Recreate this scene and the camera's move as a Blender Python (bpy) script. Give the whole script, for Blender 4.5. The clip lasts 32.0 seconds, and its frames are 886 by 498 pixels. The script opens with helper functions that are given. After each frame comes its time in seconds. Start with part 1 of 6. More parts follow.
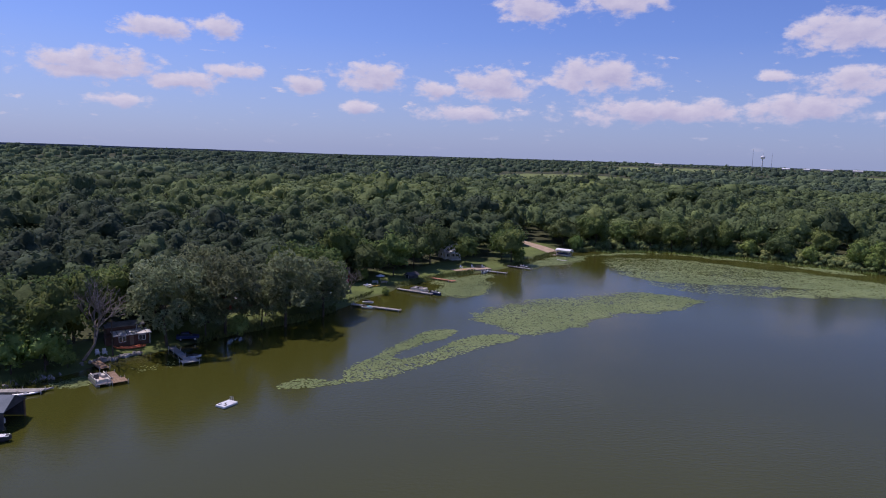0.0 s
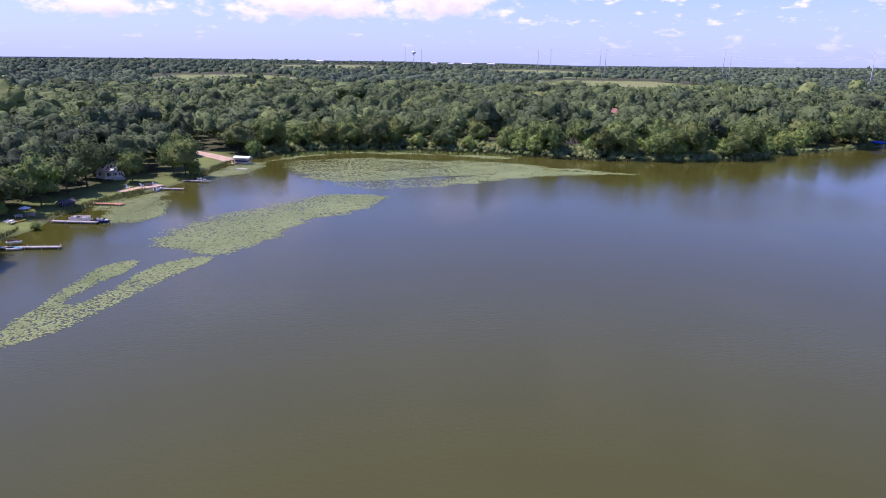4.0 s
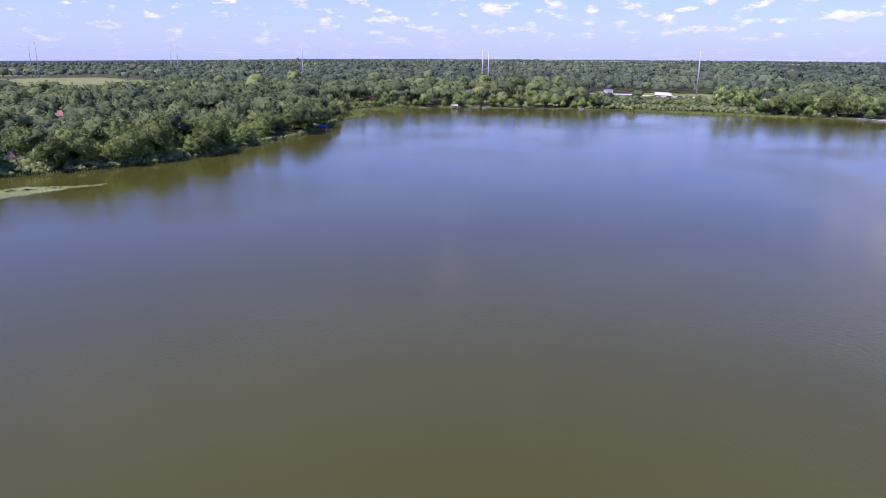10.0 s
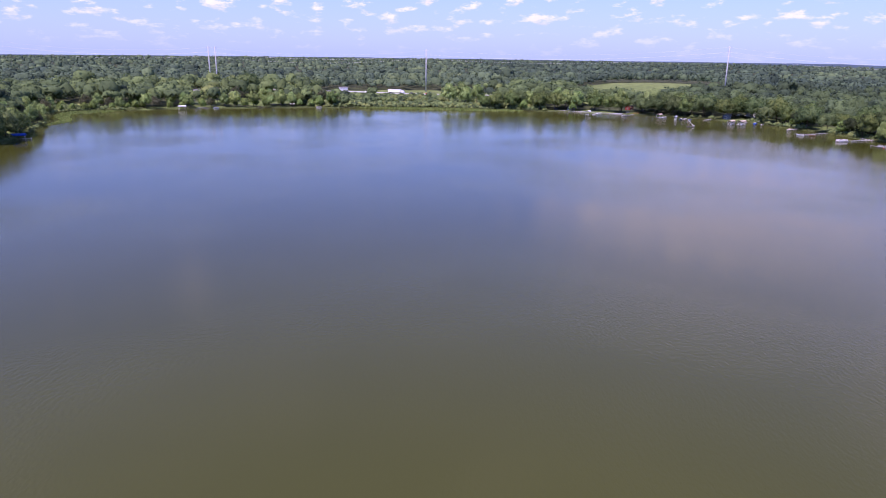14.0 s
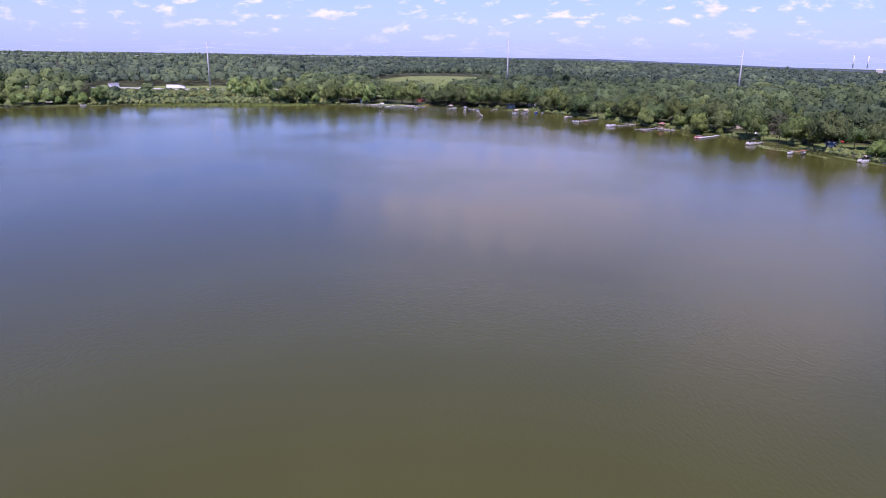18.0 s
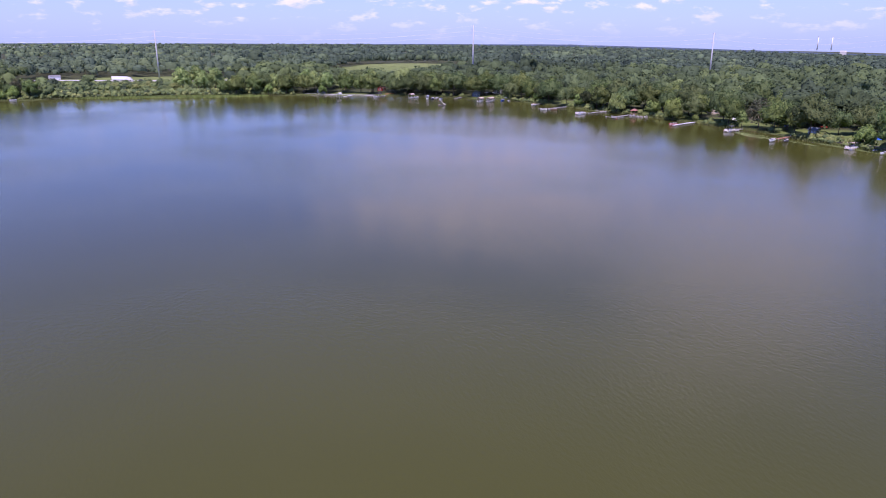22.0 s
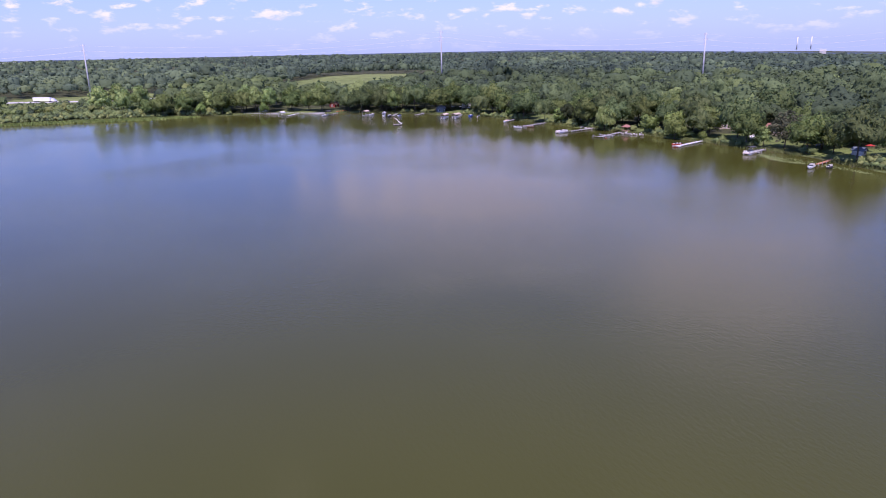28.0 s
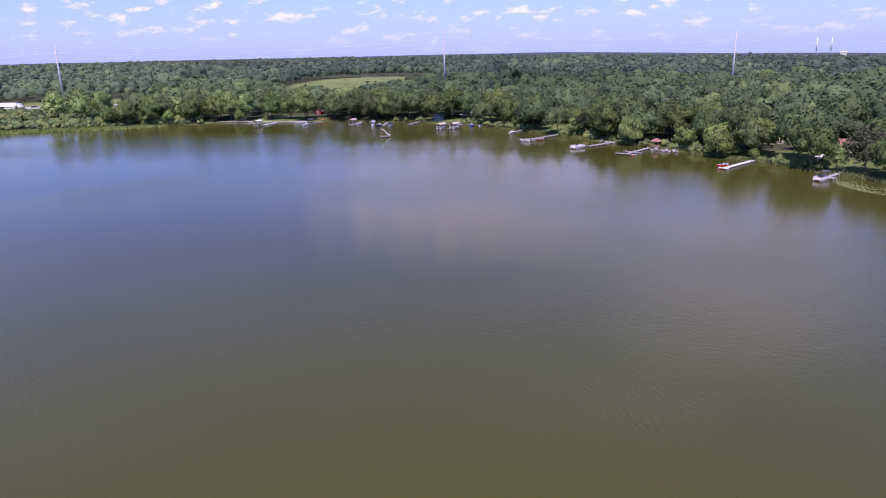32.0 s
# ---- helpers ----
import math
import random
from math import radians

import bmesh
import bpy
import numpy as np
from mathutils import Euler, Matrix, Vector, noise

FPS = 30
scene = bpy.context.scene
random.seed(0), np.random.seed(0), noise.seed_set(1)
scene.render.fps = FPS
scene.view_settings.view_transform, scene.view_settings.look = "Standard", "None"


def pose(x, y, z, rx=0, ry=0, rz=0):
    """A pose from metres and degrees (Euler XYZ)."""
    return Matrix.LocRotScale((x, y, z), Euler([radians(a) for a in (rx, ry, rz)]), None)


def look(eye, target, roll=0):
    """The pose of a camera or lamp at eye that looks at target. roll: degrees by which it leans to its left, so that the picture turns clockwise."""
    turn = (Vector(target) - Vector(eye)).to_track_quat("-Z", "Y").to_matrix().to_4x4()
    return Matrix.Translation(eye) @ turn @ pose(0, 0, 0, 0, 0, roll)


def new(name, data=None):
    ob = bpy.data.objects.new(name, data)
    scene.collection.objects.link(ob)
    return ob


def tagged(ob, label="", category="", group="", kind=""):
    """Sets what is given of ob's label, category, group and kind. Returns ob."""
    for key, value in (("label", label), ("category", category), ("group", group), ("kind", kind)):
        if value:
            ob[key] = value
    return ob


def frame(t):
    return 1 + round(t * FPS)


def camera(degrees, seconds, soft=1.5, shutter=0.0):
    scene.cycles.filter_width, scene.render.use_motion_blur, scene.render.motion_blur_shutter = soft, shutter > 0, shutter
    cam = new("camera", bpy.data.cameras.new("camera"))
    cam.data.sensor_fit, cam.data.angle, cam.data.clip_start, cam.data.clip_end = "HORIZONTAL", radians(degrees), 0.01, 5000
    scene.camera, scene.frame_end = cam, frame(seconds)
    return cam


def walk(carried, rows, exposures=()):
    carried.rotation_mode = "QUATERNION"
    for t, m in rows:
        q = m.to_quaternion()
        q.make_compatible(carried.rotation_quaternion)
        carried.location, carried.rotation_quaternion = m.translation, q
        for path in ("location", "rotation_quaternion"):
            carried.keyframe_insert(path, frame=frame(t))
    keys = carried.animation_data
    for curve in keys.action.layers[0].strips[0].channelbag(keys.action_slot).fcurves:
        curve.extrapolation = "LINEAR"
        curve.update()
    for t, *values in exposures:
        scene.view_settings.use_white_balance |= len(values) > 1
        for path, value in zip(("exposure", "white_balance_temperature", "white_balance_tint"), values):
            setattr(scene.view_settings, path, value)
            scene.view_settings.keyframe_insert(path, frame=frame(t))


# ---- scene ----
FOV = 66.31
# seconds, x, y, z, heading, pitch, roll
PATH = [
    (0, 0.00, 0.00, 40.25, -0.00, -8.14, 1.68),
    (0.5, -0.54, 0.62, 40.41, -6.24, -10.38, 1.43),
    (1, -1.06, 1.23, 40.54, -10.68, -11.63, 1.28),
    (1.5, -1.51, 1.84, 40.62, -12.59, -13.58, 1.33),
    (2, -1.86, 2.50, 40.66, -13.76, -15.92, 1.53),
    (2.5, -2.10, 3.22, 40.66, -14.17, -16.26, 1.65),
    (3, -2.20, 4.03, 40.65, -16.52, -16.23, 1.59),
    (3.5, -2.20, 4.92, 40.64, -21.27, -16.02, 1.24),
    (4, -2.09, 5.83, 40.62, -27.50, -15.83, 0.82),
    (4.5, -1.87, 6.75, 40.60, -33.47, -15.78, 0.47),
    (6.5, 0.08, 9.53, 40.69, -49.96, -15.88, 0.96),
    (7, 0.72, 9.99, 40.79, -52.78, -15.85, 0.67),
    (7.5, 1.39, 10.43, 40.91, -55.59, -15.91, 0.69),
    (8, 2.09, 10.84, 41.03, -58.85, -15.91, 0.61),
    (8.5, 2.78, 11.25, 41.15, -62.18, -15.91, 0.49),
    (9, 3.48, 11.67, 41.27, -65.29, -15.91, 0.32),
    (9.5, 4.20, 12.10, 41.41, -67.99, -15.95, 0.26),
    (10, 4.96, 12.55, 41.57, -70.29, -15.96, 0.31),
    (10.5, 5.78, 13.02, 41.74, -72.58, -16.00, 0.42),
    (11, 6.66, 13.52, 41.92, -75.39, -15.96, 0.64),
    (11.5, 7.59, 14.04, 42.06, -77.74, -16.02, 0.67),
    (12, 8.56, 14.55, 42.15, -80.45, -16.04, 0.81),
    (12.5, 9.56, 15.04, 42.18, -83.23, -16.01, 0.85),
    (13, 10.58, 15.44, 42.16, -86.23, -15.98, 0.85),
    (13.5, 11.61, 15.74, 42.08, -88.99, -16.00, 0.84),
    (14, 12.66, 15.93, 41.97, -92.09, -16.00, 0.73),
    (14.5, 13.70, 16.02, 41.82, -94.77, -16.02, 0.64),
    (15, 14.73, 16.02, 41.63, -97.56, -16.02, 0.69),
    (15.5, 15.78, 15.92, 41.43, -100.14, -16.07, 0.52),
    (17.5, 20.23, 13.28, 39.90, -108.77, -16.00, 0.67),
    (18, 21.82, 12.07, 39.64, -108.93, -16.12, 0.87),
    (18.5, 23.55, 10.76, 39.38, -108.85, -16.27, 1.03),
    (19, 25.54, 9.35, 39.14, -108.82, -16.50, 1.25),
    (19.5, 27.84, 7.83, 38.93, -108.87, -16.64, 1.13),
    (20, 30.47, 6.17, 38.76, -108.99, -16.78, 0.97),
    (20.5, 33.43, 4.36, 38.62, -109.24, -16.89, 0.78),
    (21, 36.70, 2.37, 38.51, -109.67, -16.96, 0.54),
    (21.5, 40.26, 0.20, 38.42, -110.28, -17.03, 0.32),
    (22, 44.06, -2.13, 38.34, -111.25, -17.09, 0.17),
    (22.5, 48.06, -4.64, 38.27, -112.16, -17.03, -0.27),
    (23, 52.24, -7.29, 38.21, -112.91, -17.07, -0.35),
    (23.5, 56.56, -10.06, 38.16, -113.43, -17.01, -0.68),
    (24, 61.01, -12.93, 38.11, -113.77, -16.97, -0.81),
    (24.5, 65.58, -15.88, 38.08, -113.84, -16.93, -1.09),
    (26.5, 86.51, -28.91, 37.94, -113.90, -16.69, -1.31),
    (27, 91.96, -32.34, 37.85, -113.23, -16.62, -1.25),
    (27.5, 97.42, -35.78, 37.74, -112.86, -16.56, -1.12),
    (28, 102.89, -39.25, 37.62, -112.51, -16.46, -1.18),
    (28.5, 108.37, -42.73, 37.50, -112.25, -16.37, -1.42),
    (29, 113.90, -46.21, 37.36, -112.07, -16.29, -1.60),
    (29.5, 119.51, -49.69, 37.20, -112.05, -16.20, -1.75),
    (30, 125.21, -53.14, 37.00, -112.01, -16.16, -1.71),
    (30.5, 131.00, -56.56, 36.77, -111.87, -16.18, -1.79),
    (31, 136.86, -59.95, 36.53, -111.76, -16.23, -1.70),
    (31.5, 142.77, -63.33, 36.29, -111.73, -16.23, -1.54),
    (32, 148.70, -66.69, 36.06, -111.49, -16.25, -1.27),
]
def heading_pose(x, y, z, yaw, pitch, roll):
    a, p = radians(yaw), radians(pitch)
    eye = Vector((x, y, z))
    ahead = Vector((-math.sin(a) * math.cos(p), math.cos(a) * math.cos(p), math.sin(p)))
    return look(eye, eye + 100 * ahead, roll)


cam = camera(FOV, 32.0, soft=1.0)
walk(cam, [(r[0], heading_pose(*r[1:])) for r in PATH],
     exposures=[(0, -0.24, 6470, 31), (1.0, 0.02, 6400, 35), (2.2, 0.48, 6350, 43), (3.0, 0.6, 6320, 43), (4.0, 0.63, 6270, 44), (7.0, 0.63, 6230, 45), (9.0, 0.61, 6150, 46), (14.0, 0.53, 6150, 46), (32, 0.45, 6150, 45)])

# ---- light ----
SUN_AZ, SUN_EL = -57.0, 60.0        # degrees, clockwise from +y, and above the horizon
sun_dir = Vector((math.sin(radians(SUN_AZ)) * math.cos(radians(SUN_EL)), math.cos(radians(SUN_AZ)) * math.cos(radians(SUN_EL)), math.sin(radians(SUN_EL))))
sun_data = bpy.data.lights.new("sun", "SUN")
sun_data.energy, sun_data.angle, sun_data.color = 3.9, radians(0.55), (1.0, 0.955, 0.88)
sun = new("sun", sun_data)
sun.matrix_world = look(sun_dir * 300, (0, 0, 0))


def nodes_of(tree):
    def add(kind, **props):
        n = tree.nodes.new(kind)
        for key, value in props.items():
            if key == "operation":
                n.operation = value
            elif key == "blend_type":
                n.blend_type = value
            elif key == "data_type":
                n.data_type = value
            elif key == "noise_dimensions":
                n.noise_dimensions = value
        return n
    return add, tree.links.new


# visible cumulus: azimuth and elevation of the middle, half width and half height, all in degrees
CLOUDS = [
    (-22.9, 8.6, 2.7, 0.9), (-18.3, 9.0, 2.0, 0.9), (-26.8, 5.6, 5.0, 1.2), (-20.6, 4.9, 3.2, 0.8), (-25.6, 3.2, 2.2, 0.5),
    (-17.2, 5.8, 2.3, 0.6), (-11.6, 5.2, 1.9, 0.9), (-6.2, 5.8, 3.0, 1.3), (-7.1, 3.4, 1.8, 0.6), (3.6, 5.6, 3.6, 1.4),
    (-1.0, 5.0, 2.2, 0.8), (1.8, 3.2, 4.4, 0.7), (12.2, 6.4, 4.6, 1.5), (6.6, 11.6, 3.0, 1.4), (13.6, 12.0, 3.6, 1.2),
    (29.5, 9.2, 4.2, 1.5), (30.2, 5.8, 3.3, 1.0), (25.2, 6.4, 1.4, 0.5), (17.0, 3.6, 8.5, 1.1), (27.0, 3.9, 5.5, 1.0),
    (136.5, 17.2, 11.0, 6.4), (116.0, 12.2, 16.0, 5.0),
]


def cloud_group():
    """Cloud density for a direction given as azimuth and elevation in degrees."""
    g = bpy.data.node_groups.new("cloud_density", "ShaderNodeTree")
    g.interface.new_socket("Angles", in_out="INPUT", socket_type="NodeSocketVector")
    g.interface.new_socket("Density", in_out="OUTPUT", socket_type="NodeSocketFloat")
    add, link = nodes_of(g)
    gin, gout = add("NodeGroupInput"), add("NodeGroupOutput")
    best = None
    for az, el, a, b in CLOUDS:
        sub = add("ShaderNodeVectorMath", operation="SUBTRACT")
        link(gin.outputs[0], sub.inputs[0])
        sub.inputs[1].default_value = (az, el, 0)
        mul = add("ShaderNodeVectorMath", operation="MULTIPLY")
        link(sub.outputs[0], mul.inputs[0])
        mul.inputs[1].default_value = (1 / a, 1 / b, 0)
        ln = add("ShaderNodeVectorMath", operation="LENGTH")
        link(mul.outputs[0], ln.inputs[0])
        one = add("ShaderNodeMath", operation="SUBTRACT")
        one.inputs[0].default_value = 1.0
        link(ln.outputs["Value"], one.inputs[1])
        if best is None:
            best = one.outputs[0]
        else:
            mx = add("ShaderNodeMath", operation="MAXIMUM")
            link(best, mx.inputs[0])
            link(one.outputs[0], mx.inputs[1])
            best = mx.outputs[0]
    clamp = add("ShaderNodeMath", operation="MAXIMUM")
    link(best, clamp.inputs[0])
    clamp.inputs[1].default_value = -0.9
    # puffs
    sc = add("ShaderNodeVectorMath", operation="MULTIPLY")
    link(gin.outputs[0], sc.inputs[0])
    sc.inputs[1].default_value = (0.55, 0.95, 0)
    puff = add("ShaderNodeTexNoise")
    puff.inputs["Scale"].default_value, puff.inputs["Detail"].default_value, puff.inputs["Roughness"].default_value = 1.0, 6, 0.58
    link(sc.outputs[0], puff.inputs["Vector"])
    pm = add("ShaderNodeMath", operation="MULTIPLY_ADD")
    link(puff.outputs["Fac"], pm.inputs[0])
    pm.inputs[1].default_value, pm.inputs[2].default_value = 2.6, -1.22
    named = add("ShaderNodeMath", operation="ADD")
    link(clamp.outputs[0], named.inputs[0])
    link(pm.outputs[0], named.inputs[1])
    # rows of small cumulus low over the horizon
    sc2 = add("ShaderNodeVectorMath", operation="MULTIPLY_ADD")
    link(gin.outputs[0], sc2.inputs[0])
    sc2.inputs[1].default_value, sc2.inputs[2].default_value = (0.44, 1.15, 0), (31.7, 4.3, 0)
    row = add("ShaderNodeTexNoise")
    row.inputs["Scale"].default_value, row.inputs["Detail"].default_value, row.inputs["Roughness"].default_value = 1.0, 6, 0.6
    link(sc2.outputs[0], row.inputs["Vector"])
    rm = add("ShaderNodeMath", operation="MULTIPLY_ADD")
    link(row.outputs["Fac"], rm.inputs[0])
    rm.inputs[1].default_value, rm.inputs[2].default_value = 4.4, -2.4
    sep = add("ShaderNodeSeparateXYZ")
    link(gin.outputs[0], sep.inputs[0])
    band = add("ShaderNodeMapRange")
    band.inputs["From Min"].default_value, band.inputs["From Max"].default_value = 4.5, 11.0
    band.inputs["To Min"].default_value, band.inputs["To Max"].default_value = 0.0, -0.4
    link(sep.outputs[1], band.inputs["Value"])
    east = add("ShaderNodeMapRange")
    east.inputs["From Min"].default_value, east.inputs["From Max"].default_value = 24.0, 62.0
    east.inputs["To Min"].default_value, east.inputs["To Max"].default_value = -0.25, 0.02
    link(sep.outputs[0], east.inputs["Value"])
    cover = add("ShaderNodeMath", operation="ADD")
    link(band.outputs[0], cover.inputs[0])
    link(east.outputs[0], cover.inputs[1])
    dm = add("ShaderNodeMath", operation="ADD")
    link(rm.outputs[0], dm.inputs[0])
    link(cover.outputs[0], dm.inputs[1])
    # broad heaps high overhead
    sc3 = add("ShaderNodeVectorMath", operation="MULTIPLY_ADD")
    link(gin.outputs[0], sc3.inputs[0])
    sc3.inputs[1].default_value, sc3.inputs[2].default_value = (0.085, 0.12, 0), (3.1, 9.2, 0)
    high = add("ShaderNodeTexNoise")
    high.inputs["Scale"].default_value, high.inputs["Detail"].default_value = 1.0, 5
    link(sc3.outputs[0], high.inputs["Vector"])
    hm = add("ShaderNodeMath", operation="MULTIPLY_ADD")
    link(high.outputs["Fac"], hm.inputs[0])
    hm.inputs[1].default_value, hm.inputs[2].default_value = 4.0, -2.5
    lift = add("ShaderNodeMapRange")
    lift.inputs["From Min"].default_value, lift.inputs["From Max"].default_value = 11.0, 17.0
    lift.inputs["To Min"].default_value, lift.inputs["To Max"].default_value = -1.5, 0.0
    link(sep.outputs[1], lift.inputs["Value"])
    hs = add("ShaderNodeMath", operation="ADD")
    link(hm.outputs[0], hs.inputs[0])
    link(lift.outputs[0], hs.inputs[1])
    dm2 = add("ShaderNodeMath", operation="MAXIMUM")
    link(dm.outputs[0], dm2.inputs[0])
    link(hs.outputs[0], dm2.inputs[1])
    dm = dm2
    both = add("ShaderNodeMath", operation="MAXIMUM")
    link(named.outputs[0], both.inputs[0])
    link(dm.outputs[0], both.inputs[1])
    link(both.outputs[0], gout.inputs[0])
    return g


def build_world():
    w = bpy.data.worlds.new("summer_sky")
    scene.world = w
    w.use_nodes = True
    tree = w.node_tree
    tree.nodes.clear()
    add, link = nodes_of(tree)
    sky = add("ShaderNodeTexSky")
    sky.sky_type, sky.sun_disc = "NISHITA", False
    sky.sun_elevation, sky.sun_rotation = radians(SUN_EL), radians(SUN_AZ)
    sky.air_density, sky.dust_density, sky.ozone_density = 1.0, 0.6, 1.6
    co = add("ShaderNodeTexCoord")
    sep = add("ShaderNodeSeparateXYZ")
    link(co.outputs["Generated"], sep.inputs[0])
    az = add("ShaderNodeMath", operation="ARCTAN2")
    link(sep.outputs[0], az.inputs[0])
    link(sep.outputs[1], az.inputs[1])
    el = add("ShaderNodeMath", operation="ARCSINE")
    link(sep.outputs[2], el.inputs[0])
    azd, eld = add("ShaderNodeMath", operation="DEGREES"), add("ShaderNodeMath", operation="DEGREES")
    link(az.outputs[0], azd.inputs[0])
    link(el.outputs[0], eld.inputs[0])
    ang = add("ShaderNodeCombineXYZ")
    link(azd.outputs[0], ang.inputs[0])
    link(eld.outputs[0], ang.inputs[1])
    group = cloud_group()
    d0, d1 = add("ShaderNodeGroup"), add("ShaderNodeGroup")
    d0.node_tree = d1.node_tree = group
    link(ang.outputs[0], d0.inputs[0])
    up = add("ShaderNodeVectorMath", operation="ADD")
    link(ang.outputs[0], up.inputs[0])
    up.inputs[1].default_value = (-0.3, 0.55, 0)
    link(up.outputs[0], d1.inputs[0])
    mask = add("ShaderNodeMapRange")
    mask.inputs["From Min"].default_value, mask.inputs["From Max"].default_value = -0.08, 0.6
    mask.interpolation_type = "SMOOTHSTEP"
    link(d0.outputs[0], mask.inputs["Value"])
    above = add("ShaderNodeMapRange")
    above.inputs["From Min"].default_value, above.inputs["From Max"].default_value = 1.25, -0.3
    link(d1.outputs[0], above.inputs["Value"])
    shade = add("ShaderNodeMix", data_type="RGBA")
    shade.inputs[6].default_value, shade.inputs[7].default_value = CLOUD_LOW, CLOUD_TOP
    link(above.outputs[0], shade.inputs[0])
    # thin haze near the horizon
    hz = add("ShaderNodeMapRange")
    hz.inputs["From Min"].default_value, hz.inputs["From Max"].default_value = 9.0, 0.0
    hz.inputs["To Max"].default_value = 0.62
    link(eld.outputs[0], hz.inputs["Value"])
    hazy = add("ShaderNodeMix", data_type="RGBA")
    hazy.inputs[7].default_value = HAZE
    link(hz.outputs[0], hazy.inputs[0])
    deep = add("ShaderNodeMix", data_type="RGBA", blend_type="MULTIPLY")
    deep.inputs[0].default_value, deep.inputs[7].default_value = 1.0, (0.61, 0.83, 1.34, 1)
    link(sky.outputs[0], deep.inputs[6])
    link(deep.outputs[2], hazy.inputs[6])
    fade = add("ShaderNodeMapRange")
    fade.inputs["From Min"].default_value, fade.inputs["From Max"].default_value = 0.4, 3.4
    fade.inputs["To Min"].default_value, fade.inputs["To Max"].default_value = 0.12, 0.95
    link(eld.outputs[0], fade.inputs["Value"])
    mk = add("ShaderNodeMath", operation="MULTIPLY")
    link(mask.outputs[0], mk.inputs[0])
    link(fade.outputs[0], mk.inputs[1])
    mix = add("ShaderNodeMix", data_type="RGBA")
    link(mk.outputs[0], mix.inputs[0])
    link(hazy.outputs[2], mix.inputs[6])
    link(shade.outputs[2], mix.inputs[7])
    bg = add("ShaderNodeBackground")
    bg.inputs["Strength"].default_value = 0.1
    link(mix.outputs[2], bg.inputs["Color"])
    out = add("ShaderNodeOutputWorld")
    link(bg.outputs[0], out.inputs["Surface"])


CLOUD_TOP, CLOUD_LOW, HAZE = (7.3, 7.55, 8.3, 1), (4.9, 5.2, 6.9, 1), (3.6, 4.8, 7.3, 1)
build_world()


# ---- materials ----
def surface(name, colors, scale=1.0, rough=0.8, metal=0.0, bump=0.0, detail=4, spread=None, vary=0.0, islands=0.0, translucent=0.0, spec=0.3, fine=None, blend=0.35):
    """A mottled procedural surface: colours from a two-scale noise, at scale per metre."""
    m = bpy.data.materials.new(name)
    m.use_nodes = True
    tree = m.node_tree
    tree.nodes.clear()
    add, link = nodes_of(tree)
    n1 = add("ShaderNodeTexNoise")
    n1.inputs["Scale"].default_value, n1.inputs["Detail"].default_value = scale, detail
    geo = add("ShaderNodeNewGeometry")
    link(geo.outputs["Position"], n1.inputs["Vector"])
    n2 = add("ShaderNodeTexNoise")
    n2.inputs["Scale"].default_value, n2.inputs["Detail"].default_value, n2.inputs["Roughness"].default_value = fine or scale * 7.3, 4, 0.65
    link(geo.outputs["Position"], n2.inputs["Vector"])
    mixn = add("ShaderNodeMath", operation="MULTIPLY_ADD")
    link(n2.outputs["Fac"], mixn.inputs[0])
    mixn.inputs[1].default_value = blend
    sub = add("ShaderNodeMath", operation="MULTIPLY_ADD")
    link(n1.outputs["Fac"], sub.inputs[0])
    sub.inputs[1].default_value, sub.inputs[2].default_value = 1 - blend, 0.0
    link(sub.outputs[0], mixn.inputs[2])
    ramp = add("ShaderNodeValToRGB")
    lo, hi = spread or (0.34, 0.66)
    ramp.color_ramp.elements[0].position, ramp.color_ramp.elements[1].position = lo, hi
    ramp.color_ramp.elements[0].color = (*colors[0], 1)
    ramp.color_ramp.elements[1].color = (*colors[-1], 1)
    for i, c in enumerate(colors[1:-1]):
        e = ramp.color_ramp.elements.new(lo + (hi - lo) * (i + 1) / (len(colors) - 1))
        e.color = (*c, 1)
    link(mixn.outputs[0], ramp.inputs[0])
    col = ramp.outputs[0]
    for amount, kind in ((vary, "object"), (islands, "island")):
        if amount:
            src = add("ShaderNodeObjectInfo").outputs["Random"] if kind == "object" else geo.outputs["Random Per Island"]
            hsv = add("ShaderNodeHueSaturation")
            r1 = add("ShaderNodeMapRange")
            r1.inputs["To Min"].default_value, r1.inputs["To Max"].default_value = 1 - amount, 1 + amount
            link(src, r1.inputs["Value"])
            link(r1.outputs[0], hsv.inputs["Value"])
            mul = add("ShaderNodeMath", operation="MULTIPLY")
            link(src, mul.inputs[0])
            mul.inputs[1].default_value = 7.31
            fr = add("ShaderNodeMath", operation="FRACT")
            link(mul.outputs[0], fr.inputs[0])
            r2 = add("ShaderNodeMapRange")
            r2.inputs["To Min"].default_value, r2.inputs["To Max"].default_value = 0.5 - 0.06 * amount, 0.5 + 0.07 * amount
            link(fr.outputs[0], r2.inputs["Value"])
            link(r2.outputs[0], hsv.inputs["Hue"])
            link(col, hsv.inputs["Color"])
            col = hsv.outputs[0]
    bsdf = add("ShaderNodeBsdfPrincipled")
    bsdf.inputs["Roughness"].default_value, bsdf.inputs["Metallic"].default_value = rough, metal
    bsdf.inputs["Specular IOR Level"].default_value = spec
    link(col, bsdf.inputs["Base Color"])
    if bump:
        bp = add("ShaderNodeBump")
        bp.inputs["Strength"].default_value, bp.inputs["Distance"].default_value = bump, 0.3 / scale
        link(mixn.outputs[0], bp.inputs["Height"])
        link(bp.outputs[0], bsdf.inputs["Normal"])
    out = add("ShaderNodeOutputMaterial")
